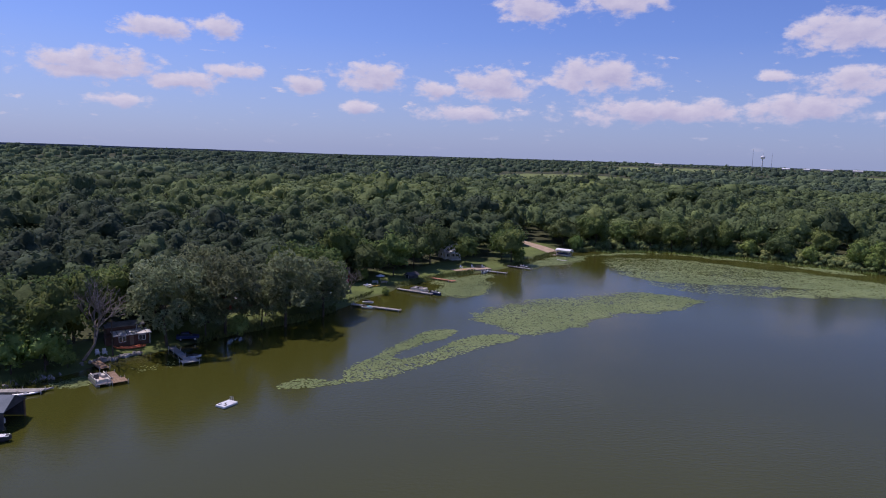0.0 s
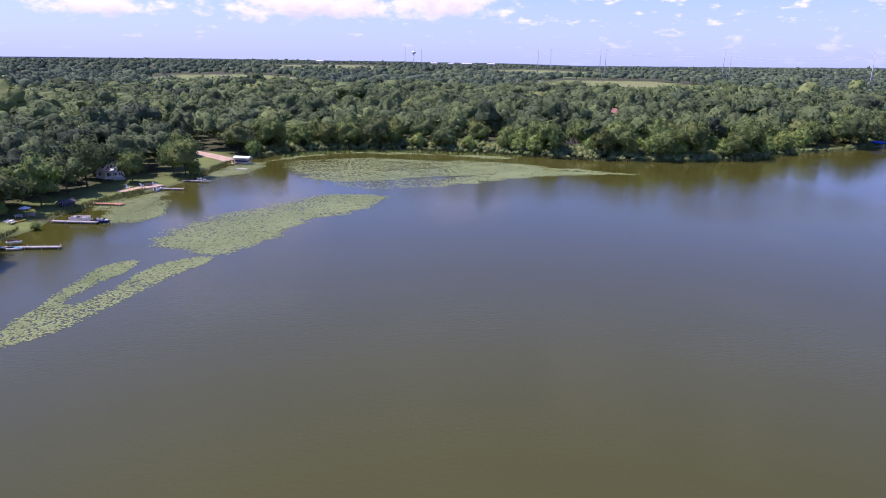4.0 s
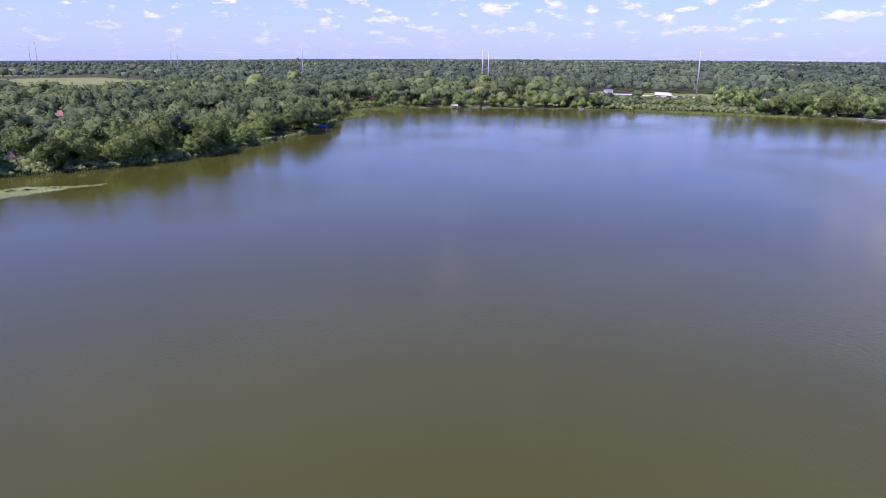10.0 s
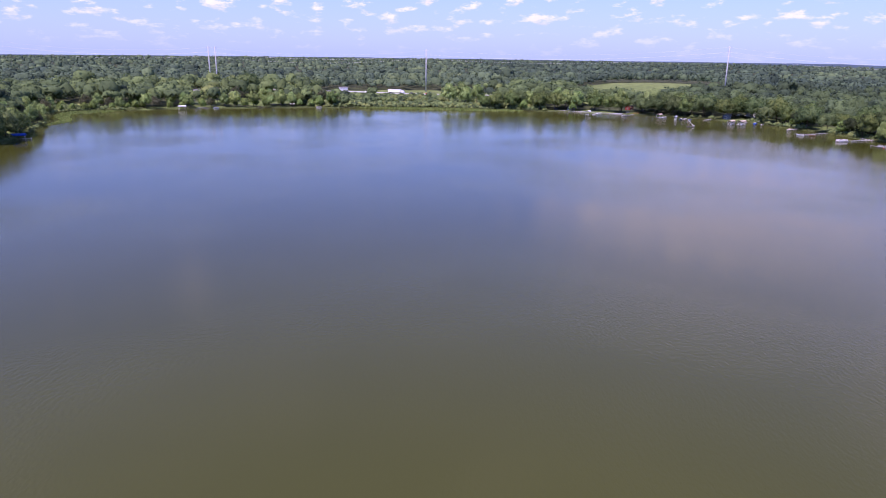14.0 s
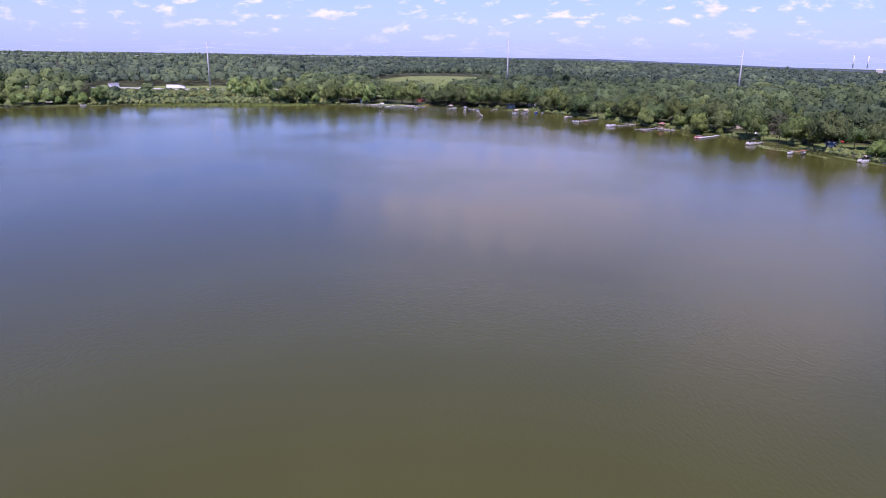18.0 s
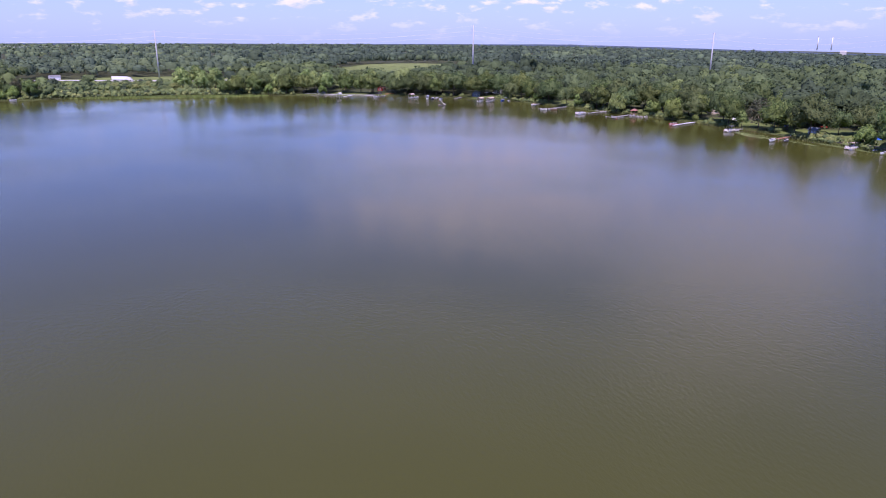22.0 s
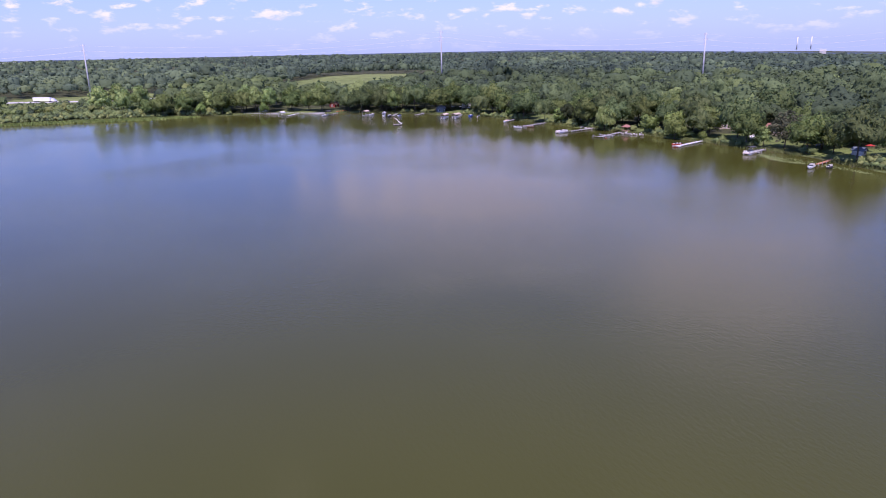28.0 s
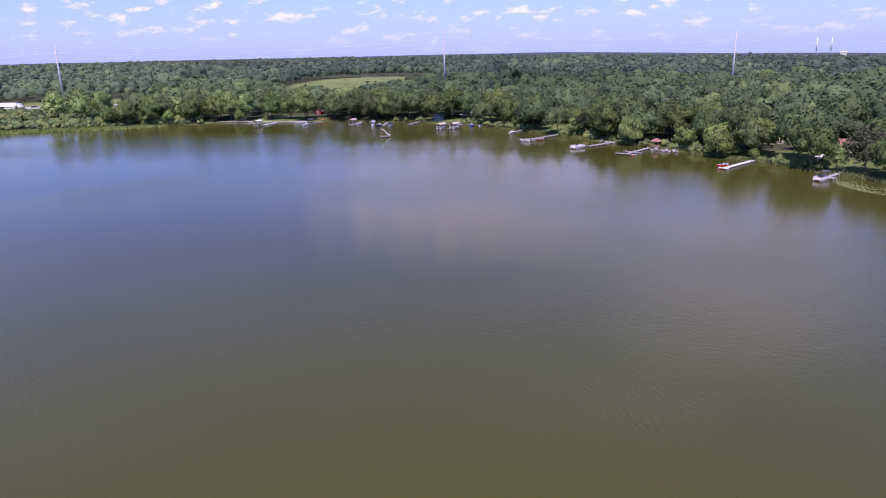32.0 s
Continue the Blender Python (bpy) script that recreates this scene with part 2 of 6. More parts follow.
    if translucent:
        tr = add("ShaderNodeBsdfTranslucent")
        link(col, tr.inputs["Color"])
        mx = add("ShaderNodeMixShader")
        mx.inputs[0].default_value = translucent
        link(bsdf.outputs[0], mx.inputs[1])
        link(tr.outputs[0], mx.inputs[2])
        link(mx.outputs[0], out.inputs[0])
    else:
        link(bsdf.outputs[0], out.inputs[0])
    return m


def leafy(name, dark, light, vary=0.22, islands=0.25, thin=0.42):
    return surface(name, [dark, light], scale=0.3, rough=0.75, vary=vary, islands=islands, translucent=thin, spec=0.12, fine=1.7, bump=0.7, blend=0.6, spread=(0.3, 0.72))


def by_attribute(m, name, colors):
    """Lets a value stored on the mesh choose between colours, each tinted by the surface's own mottle."""
    tree = m.node_tree
    add, link = nodes_of(tree)
    at = add("ShaderNodeAttribute")
    at.attribute_name = name
    ramp = add("ShaderNodeValToRGB")
    ramp.color_ramp.elements[0].color, ramp.color_ramp.elements[1].color = (*colors[0], 1), (*colors[-1], 1)
    for i, c in enumerate(colors[1:-1]):
        ramp.color_ramp.elements.new((i + 1) / (len(colors) - 1)).color = (*c, 1)
    link(at.outputs["Fac"], ramp.inputs[0])
    for n in list(tree.nodes):
        if n.bl_idname in ("ShaderNodeBsdfPrincipled", "ShaderNodeBsdfTranslucent"):
            sock = n.inputs["Base Color"] if n.bl_idname == "ShaderNodeBsdfPrincipled" else n.inputs["Color"]
            old = sock.links[0].from_socket
            mul = add("ShaderNodeMix", data_type="RGBA", blend_type="MULTIPLY")
            mul.inputs[0].default_value = 1.0
            link(old, mul.inputs[6])
            link(ramp.outputs[0], mul.inputs[7])
            link(mul.outputs[2], sock)
    return m


M = {
    "leaf_oak": leafy("leaf_oak", (0.064, 0.096, 0.040), (0.165, 0.232, 0.086)),
    "leaf_maple": leafy("leaf_maple", (0.084, 0.126, 0.040), (0.205, 0.278, 0.088)),
    "leaf_poplar": leafy("leaf_poplar", (0.158, 0.198, 0.108), (0.340, 0.395, 0.220), thin=0.55),
    "leaf_willow": leafy("leaf_willow", (0.175, 0.245, 0.078), (0.36, 0.46, 0.165), thin=0.34),
    "leaf_bush": leafy("leaf_bush", (0.150, 0.220, 0.060), (0.310, 0.410, 0.125)),
    "leaf_cedar": leafy("leaf_cedar", (0.034, 0.055, 0.025), (0.081, 0.103, 0.046)),
    "leaf_brown": leafy("leaf_brown", (0.098, 0.106, 0.058), (0.190, 0.195, 0.112)),
    "leaf_forest": by_attribute(surface("leaf_forest", [(0.72, 0.73, 0.74), (1.2, 1.2, 1.16)], scale=0.3, rough=0.75, islands=0.26, translucent=0.24, spec=0.12, fine=1.5, bump=0.7, blend=0.6, spread=(0.3, 0.7)), "tone",
                                [(0.056, 0.083, 0.050), (0.089, 0.128, 0.060), (0.126, 0.176, 0.071), (0.180, 0.238, 0.084), (0.270, 0.305, 0.106)]),
    # distance haze painted into the leaves: cooler, greyer greens than the nearer woods
    "leaf_far_hazed": by_attribute(surface("leaf_far_hazed", [(0.75, 0.76, 0.78), (1.2, 1.2, 1.18)], scale=0.02, rough=0.85, islands=0.22, translucent=0.2, spec=0.05, fine=0.3, blend=0.4), "tone",
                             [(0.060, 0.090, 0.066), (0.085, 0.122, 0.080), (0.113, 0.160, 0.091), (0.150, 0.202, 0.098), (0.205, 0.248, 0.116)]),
    # wooded ridge whose base colour holds the blue of distance haze
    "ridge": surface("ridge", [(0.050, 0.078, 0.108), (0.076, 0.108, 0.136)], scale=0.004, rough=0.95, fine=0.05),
    "bark": surface("bark", [(0.07, 0.055, 0.04), (0.16, 0.13, 0.10)], scale=3, rough=0.9, bump=0.5),
    "dead_wood": surface("dead_wood", [(0.20, 0.175, 0.155), (0.34, 0.30, 0.27)], scale=2, rough=0.9, bump=0.3),
    "ground": by_attribute(surface("ground", [(0.62, 0.62, 0.62), (1.0, 1.0, 1.0), (1.35, 1.3, 1.25)], scale=0.12, rough=0.95, bump=0.3, fine=2.2), "cover",
                           [(0.030, 0.034, 0.018), (0.055, 0.064, 0.026), (0.126, 0.170, 0.045), (0.165, 0.205, 0.062), (0.200, 0.205, 0.090)]),
    "reed": surface("reed", [(0.11, 0.15, 0.035), (0.21, 0.23, 0.08)], scale=0.3, rough=0.85, islands=0.3, translucent=0.2),
    "marsh": surface("marsh", [(0.17, 0.24, 0.055), (0.27, 0.33, 0.09)], scale=0.1, rough=0.85, islands=0.25, translucent=0.25),
    "lily": surface("lily", [(0.132, 0.182, 0.056), (0.215, 0.270, 0.100)], scale=0.06, rough=0.6, spec=0.3, islands=0.18, fine=0.5),
    "pad_yellow": surface("pad_yellow", [(0.20, 0.25, 0.06), (0.32, 0.36, 0.10)], scale=0.2, rough=0.5, islands=0.3),
    "concrete": surface("concrete", [(0.40, 0.39, 0.37), (0.58, 0.57, 0.54)], scale=0.8, rough=0.85, bump=0.1),
    "steel": surface("steel", [(0.42, 0.43, 0.45), (0.58, 0.59, 0.61)], scale=0.5, rough=0.5, metal=0.3),
    "galvanised": surface("galvanised", [(0.38, 0.39, 0.41), (0.50, 0.51, 0.53)], scale=0.2, rough=0.6, spec=0.3),
    "white_paint": surface("white_paint", [(0.70, 0.70, 0.68), (0.82, 0.82, 0.81)], scale=1.2, rough=0.55),
    "dock_wood": surface("dock_wood", [(0.26, 0.25, 0.23), (0.42, 0.40, 0.37)], scale=1.5, rough=0.85, bump=0.2, islands=0.12),
    "brown_wood": surface("brown_wood", [(0.20, 0.13, 0.085), (0.34, 0.23, 0.15)], scale=1.5, rough=0.8, bump=0.2, islands=0.12),
    "red_wood": surface("red_wood", [(0.36, 0.16, 0.09), (0.50, 0.24, 0.14)], scale=1.5, rough=0.8, bump=0.2),
    "alu": surface("alu", [(0.62, 0.63, 0.64), (0.75, 0.76, 0.77)], scale=1.5, rough=0.35, metal=0.7),
    "gel_white": surface("gel_white", [(0.74, 0.74, 0.73), (0.84, 0.84, 0.83)], scale=1.0, rough=0.3, spec=0.5),
    "teal": surface("teal", [(0.02, 0.22, 0.28), (0.04, 0.34, 0.40)], scale=1.0, rough=0.3, spec=0.5),
    "red": surface("red", [(0.38, 0.035, 0.025), (0.52, 0.06, 0.04)], scale=1.0, rough=0.4),
    "orange": surface("orange", [(0.62, 0.15, 0.07), (0.75, 0.22, 0.10)], scale=1.2, rough=0.4),
    "yellow": surface("yellow", [(0.70, 0.42, 0.04), (0.80, 0.52, 0.08)], scale=1.2, rough=0.4),
    "blue": surface("blue", [(0.02, 0.10, 0.50), (0.04, 0.16, 0.64)], scale=0.8, rough=0.5),
    "navy": surface("navy", [(0.015, 0.03, 0.10), (0.03, 0.05, 0.15)], scale=0.8, rough=0.6),
    "tan": surface("tan", [(0.50, 0.40, 0.32), (0.62, 0.52, 0.43)], scale=0.8, rough=0.8),
    "black": surface("black", [(0.015, 0.015, 0.016), (0.04, 0.04, 0.042)], scale=2, rough=0.5),
    "charcoal": surface("charcoal", [(0.05, 0.05, 0.052), (0.10, 0.10, 0.105)], scale=1, rough=0.8),
    "seat": surface("seat", [(0.48, 0.45, 0.40), (0.62, 0.59, 0.54)], scale=2, rough=0.6),
    "glass": surface("glass", [(0.02, 0.025, 0.03), (0.04, 0.05, 0.055)], scale=0.4, rough=0.06, spec=0.9),
    "roof_grey": surface("roof_grey", [(0.15, 0.15, 0.155), (0.26, 0.26, 0.265)], scale=1.6, rough=0.9, bump=0.3),
    "roof_blue": surface("roof_blue", [(0.10, 0.13, 0.155), (0.16, 0.19, 0.22)], scale=0.7, rough=0.7),
    "roof_pale": surface("roof_pale", [(0.30, 0.30, 0.30), (0.62, 0.62, 0.62), (0.82, 0.82, 0.82)], scale=0.5, rough=0.5),
    "roof_red": surface("roof_red", [(0.25, 0.125, 0.095), (0.37, 0.19, 0.15)], scale=1.6, rough=0.9, bump=0.3),
    "roof_dark_red": surface("roof_dark_red", [(0.085, 0.034, 0.034), (0.14, 0.055, 0.052)], scale=1.2, rough=0.8, bump=0.2),
    "siding_brown": surface("siding_brown", [(0.10, 0.055, 0.04), (0.17, 0.095, 0.07)], scale=1.2, rough=0.85, bump=0.2),
    "siding_white": surface("siding_white", [(0.66, 0.66, 0.64), (0.80, 0.80, 0.79)], scale=0.9, rough=0.7),
    "siding_tan": surface("siding_tan", [(0.42, 0.36, 0.28), (0.56, 0.49, 0.39)], scale=0.9, rough=0.8),
    "siding_grey": surface("siding_grey", [(0.26, 0.30, 0.34), (0.38, 0.42, 0.46)], scale=0.9, rough=0.7),
    "siding_red": surface("siding_red", [(0.22, 0.035, 0.03), (0.34, 0.06, 0.05)], scale=0.9, rough=0.8),
    "sand": surface("sand", [(0.34, 0.25, 0.17), (0.50, 0.39, 0.28)], scale=0.5, rough=0.95, bump=0.3),
    "rock": surface("rock", [(0.16, 0.15, 0.14), (0.30, 0.28, 0.25), (0.48, 0.46, 0.42)], scale=0.9, rough=0.9, bump=0.4),
}

# ---- meshes ----
class Shape:
    """Collects simple solids into one mesh."""

    def __init__(self):
        self.v, self.f = [], []

    def solid(self, verts, faces, m=None):
        k = len(self.v)
        self.v += [tuple(m @ Vector(p)) if m else tuple(p) for p in verts]
        self.f += [tuple(k + i for i in f) for f in faces]
        return self

    def box(self, c, s, rz=0.0, rx=0.0, ry=0.0):
        x, y, z = s[0] / 2, s[1] / 2, s[2] / 2
        vs = [(-x, -y, -z), (x, -y, -z), (x, y, -z), (-x, y, -z), (-x, -y, z), (x, -y, z), (x, y, z), (-x, y, z)]
        fs = [(0, 3, 2, 1), (4, 5, 6, 7), (0, 1, 5, 4), (1, 2, 6, 5), (2, 3, 7, 6), (3, 0, 4, 7)]
        return self.solid(vs, fs, pose(*c, rx, ry, rz))

    def tube(self, a, b, r0, r1=None, n=8, cap=True):
        r1 = r0 if r1 is None else r1
        a, b = Vector(a), Vector(b)
        d = (b - a).normalized()
        q = d.to_track_quat("Z", "Y").to_matrix()
        vs = []
        for p, r in ((a, r0), (b, r1)):
            for i in range(n):
                w = 2 * math.pi * i / n
                vs.append(p + q @ Vector((r * math.cos(w), r * math.sin(w), 0)))
        fs = [(i, (i + 1) % n, n + (i + 1) % n, n + i) for i in range(n)]
        if cap:
            fs += [tuple(reversed(range(n))), tuple(range(n, 2 * n))]
        return self.solid(vs, fs)

    def loft(self, rings, cap=True):
        """Rings of equally many points, joined one to the next."""
        n = len(rings[0])
        vs = [p for r in rings for p in r]
        fs = []
        for k in range(len(rings) - 1):
            for i in range(n):
                fs.append((k * n + i, k * n + (i + 1) % n, (k + 1) * n + (i + 1) % n, (k + 1) * n + i))
        if cap:
            fs += [tuple(reversed(range(n))), tuple((len(rings) - 1) * n + i for i in range(n))]
        return self.solid(vs, fs)

    def mesh(self, name, mat, smooth=False):
        me = bpy.data.meshes.new(name)
        me.from_pydata(self.v, [], self.f)
        me.materials.append(mat)
        if smooth:
            me.polygons.foreach_set("use_smooth", [True] * len(me.polygons))
        me.update()
        return me


def quads_mesh(name, verts, mat, n=4, tone=None):
    """A mesh of separate n-gons from an array of corners."""
    verts = np.ascontiguousarray(verts.reshape(-1, 3), dtype=np.float32)
    count = len(verts) // n
    me = bpy.data.meshes.new(name)
    me.vertices.add(len(verts))
    me.vertices.foreach_set("co", verts.ravel())
    me.loops.add(len(verts))
    me.loops.foreach_set("vertex_index", np.arange(len(verts), dtype=np.int32))
    me.polygons.add(count)
    me.polygons.foreach_set("loop_start", np.arange(0, len(verts), n, dtype=np.int32))
    me.materials.append(mat)
    me.update(calc_edges=True)
    if tone is not None:
        me.attributes.new("tone", "FLOAT", "FACE").data.foreach_set("value", np.asarray(tone, np.float32))
    return me


def mixed_mesh(name, cores, faces, leaves, mat, tone=None):
    """Closed cores (copies x corners x 3, all with the same faces) and loose leaf sprays of three or four corners in one mesh."""
    k, nv, n = cores.shape[0], cores.shape[1], leaves.shape[-2]
    tri = (faces[None] + (np.arange(k) * nv)[:, None, None]).reshape(-1)
    q = leaves.reshape(-1, 3)
    verts = np.concatenate([cores.reshape(-1, 3), q]).astype(np.float32)
    nt, nq = len(tri) // 3, len(q) // n
    me = bpy.data.meshes.new(name)
    me.vertices.add(len(verts))
    me.vertices.foreach_set("co", verts.ravel())
    me.loops.add(len(tri) + len(q))
    me.loops.foreach_set("vertex_index", np.concatenate([tri, k * nv + np.arange(len(q))]).astype(np.int32))
    me.polygons.add(nt + nq)
    me.polygons.foreach_set("loop_start", np.concatenate([np.arange(nt) * 3, nt * 3 + np.arange(nq) * n]).astype(np.int32))
    me.polygons.foreach_set("use_smooth", np.concatenate([np.ones(nt, bool), np.zeros(nq, bool)]))
    me.materials.append(mat)
    me.update(calc_edges=True)
    if tone is not None:
        me.attributes.new("tone", "FLOAT", "FACE").data.foreach_set("value", np.concatenate(tone).astype(np.float32))
    return me


def ball(sub):
    """Directions and triangles of an icosphere."""
    bm = bmesh.new()
    bmesh.ops.create_icosphere(bm, subdivisions=sub, radius=1.0)
    d = np.array([v.co[:] for v in bm.verts])
    f = np.array([[v.index for v in t.verts] for t in bm.faces])
    bm.free()
    return d / np.linalg.norm(d, axis=1, keepdims=True), f


BALLS = {k: ball(k) for k in (1, 2, 3)}


def part(name, shape, mat, parent, label="", smooth=False):
    me = shape.mesh(name, mat, smooth) if isinstance(shape, Shape) else shape
    ob = new(name, me)
    ob.parent = parent
    if label:
        tagged(ob, label)
    return ob


def thing(name, m, label, category, group="", kind=""):
    ob = new(name)
    ob.matrix_world = m
    return tagged(ob, label, category, group, kind)


# ---- the lake's outline and the lie of the land ----
SHORE = [(-150, -60), (-110, 20), (-86, 75), (-70, 105), (-62, 119), (-49, 136), (-38, 149), (-29, 161), (-19, 184), (-7, 207), (7, 222),
         (18, 232), (31, 250), (46, 274), (66, 288), (92, 292), (116, 284), (138, 269), (159, 250), (176, 231), (200, 215), (224, 205),
         (250, 201), (280, 205), (312, 205), (344, 208), (368, 215), (420, 233), (480, 262), (508, 258), (522, 228), (542, 190),
         (556, 140), (566, 95)]
SHORE += [(570, 55), (572, 16), (566, -27), (556, -68), (543, -112), (524, -146), (500, -181), (470, -204), (438, -215), (402, -222),
          (374, -227), (340, -234), (308, -238), (276, -240), (246, -237), (218, -236), (200, -233), (150, -238), (80, -252),
          (0, -235), (-80, -190), (-140, -130)]


def smooth_ring(pts, n=8):
    """Catmull-Rom through a closed ring of points."""
    p = np.array(pts, float)
    a, b, c, d = np.roll(p, 1, 0), p, np.roll(p, -1, 0), np.roll(p, -2, 0)
    out = []
    for t in np.arange(n) / n:
        out.append(0.5 * (2 * b + (c - a) * t + (2 * a - 5 * b + 4 * c - d) * t * t + (3 * b - a - 3 * c + d) * t ** 3))
    return np.stack(out, 1).reshape(-1, 2)


RING = smooth_ring(SHORE, 5)


def ring_distance(x, y, ring):
    """Distance to a closed ring, positive outside it."""
    x, y = np.atleast_1d(np.asarray(x, float)), np.atleast_1d(np.asarray(y, float))
    best, inside = np.full(x.shape, 1e18), np.zeros(x.shape, bool)
    for (ax, ay), (bx, by) in zip(ring, np.roll(ring, -1, 0)):
        ex, ey = bx - ax, by - ay
        t = np.clip(((x - ax) * ex + (y - ay) * ey) / (ex * ex + ey * ey + 1e-12), 0, 1)
        best = np.minimum(best, (x - ax - t * ex) ** 2 + (y - ay - t * ey) ** 2)
        if ay != by:
            inside ^= ((ay > y) != (by > y)) & (x < ax + (y - ay) * ex / ey)
    return np.where(inside, -1, 1) * np.sqrt(best)


def waves(x, y, scale, seed):
    """A smooth pseudo-random field between about -1 and 1."""
    rng = np.random.RandomState(seed)
    out = 0
    for k in range(6):
        w = rng.uniform(0, 2 * math.pi)
        f = rng.uniform(0.6, 1.9) / scale
        out = out + np.sin((x * math.cos(w) + y * math.sin(w)) * f + rng.uniform(0, 6.28))
    return out / 3.2


def ground_height(x, y, d=None):
    x, y = np.asarray(x, float), np.asarray(y, float)
    d = ring_distance(x, y, RING) if d is None else d
    land = 0.25 + 0.75 * np.tanh(np.maximum(d, 0) / 9) + 1.4 * np.clip((d - 10) / 160, 0, 1)
    land = land + np.clip((d - 60) / 300, 0, 1) * (1.5 * waves(x, y, 160, 4) + 0.5)
    land = land + 8 * np.exp(-(((x - 860) / 150) ** 2 + ((y + 285) / 130) ** 2))
    land = land + 6 * np.exp(-(((x - 165) / 160) ** 2 + ((y - 1060) / 200) ** 2)) + 6 * np.exp(-(((x - 800) / 220) ** 2 + ((y - 920) / 220) ** 2))
    land = land + 13 * np.exp(-(((x + 830) / 380) ** 2 + ((y - 1350) / 500) ** 2))
    far = np.hypot(x - 60, y + 10)
    az = np.degrees(np.arctan2(x - 60, y + 10))
    fall = np.interp(az, [-40, -10, 10, 30, 38, 50, 62, 80, 100, 112, 122, 135, 146, 175], [8, -4, 0, -6, -18, -6, 4, 6, 6, 3, -4, -28, -46, -50])
    land = land + np.clip((far - 700) / 3600, 0, 1) * fall
    bed = -2.5 * np.tanh(np.maximum(-d, 0) / 14) - 0.05
    return np.where(d > 0, land, bed)


def near_height(x, y):
    return float(ground_height(np.array([x]), np.array([y]))[0])


def build_ground():
    n = 250
    u = np.linspace(-1, 1, n)
    ax = np.sinh(u * 3.6) / math.sinh(3.6) * 4700
    X, Y = np.meshgrid(ax + 180, ax + 10)
    d = ring_distance(X.ravel(), Y.ravel(), RING).reshape(X.shape)
    Z = ground_height(X, Y, d)
    verts = np.stack([X, Y, Z], -1).reshape(-1, 3)
    i = np.arange(n * n).reshape(n, n)
    faces = np.stack([i[:-1, :-1], i[:-1, 1:], i[1:, 1:], i[1:, :-1]], -1).reshape(-1, 4)
    me = bpy.data.meshes.new("ground")
    me.from_pydata(verts.tolist(), [], faces.tolist())
    me.materials.append(M["ground"])
    me.polygons.foreach_set("use_smooth", [True] * len(me.polygons))
    x, y, dd = X.ravel(), Y.ravel(), d.ravel()
    cover = np.where(dd < 14, 0.42, 0.24) + 0.06 * waves(x, y, 14, 3)
    lawn, field = open_land(x, y, LAWNS), open_land(x, y, FIELDS)
    cover = np.where(lawn, 0.5 + 0.1 * waves(x, y, 9, 5), cover)
    cover = np.where(field, 0.72 + 0.12 * waves(x, y, 40, 6), cover)
    cover = np.where(dd < 0, 0.1, cover)
    me.attributes.new("cover", "FLOAT", "POINT").data.foreach_set("value", np.clip(cover, 0, 1).astype(np.float32))
    tagged(new("ground", me), "uneven grassy ground round the lake, reaching the horizon", "ground", kind="structure")


# clearings: x, y, half length, half width, turn in degrees
LAWNS = [(-54, 138, 24, 9, 52), (-28, 180, 24, 10, 58), (-8, 218, 20, 10, 55), (12, 240, 18, 10, 35), (36, 286, 20, 5, 60), (20, 243, 12, 6, 35),
         (310, 216, 32, 8, 5), (600, 150, 45, 20, -80), (600, 190, 22, 18, 20), (545, -120, 32, 14, -58), (480, -214, 24, 12, -35),
         (400, -234, 45, 8, -8), (330, -246, 32, 8, -4), (298, -256, 20, 11, 0), (340, -264, 8, 6, 0), (440, -306, 12, 12, 30), (240, -258, 46, 16, 2), (345, -236, 12, 8, 0)]
FIELDS = [(176, 1010, 345, 112, 80), (645, 746, 290, 125, 50), (778, -240, 172, 74, -28), (698, 30, 100, 118, 6), (700, 2250, 420, 160, 70),
          (820, 2300, 560, 170, 70), (1250, 1750, 560, 190, 56), (600, 1330, 260, 70, 64), (338, -420, 108, 25, -56)]


# gaps in the woods in front of the houses that stand back from the lake
GLADES = [(262, 306, 50, 9, 49), (295, -257, 26, 9, -50), (321, -255, 26, 8, -46), (418, -290, 40, 6, -39), (606, 20, 46, 80, 0), (735, 523, 60, 11, 40), (182, 246, 22, 6, 62), (40, 288, 24, 7, -68), (33, 268, 22, 7, 80), (632, 210, 36, 10, 25)]


def open_land(x, y, spots):
    out = np.zeros(np.shape(x), bool)
    for cx, cy, a, b, w in spots:
        c, s = math.cos(radians(w)), math.sin(radians(w))
        px, py = (x - cx) * c + (y - cy) * s, -(x - cx) * s + (y - cy) * c
        edge = 1 + 0.16 * np.sin(px * 0.09 + cx) + 0.12 * np.sin(py * 0.13 + cy)
        out |= (px / a) ** 2 + (py / b) ** 2 < edge
    return out


build_ground()


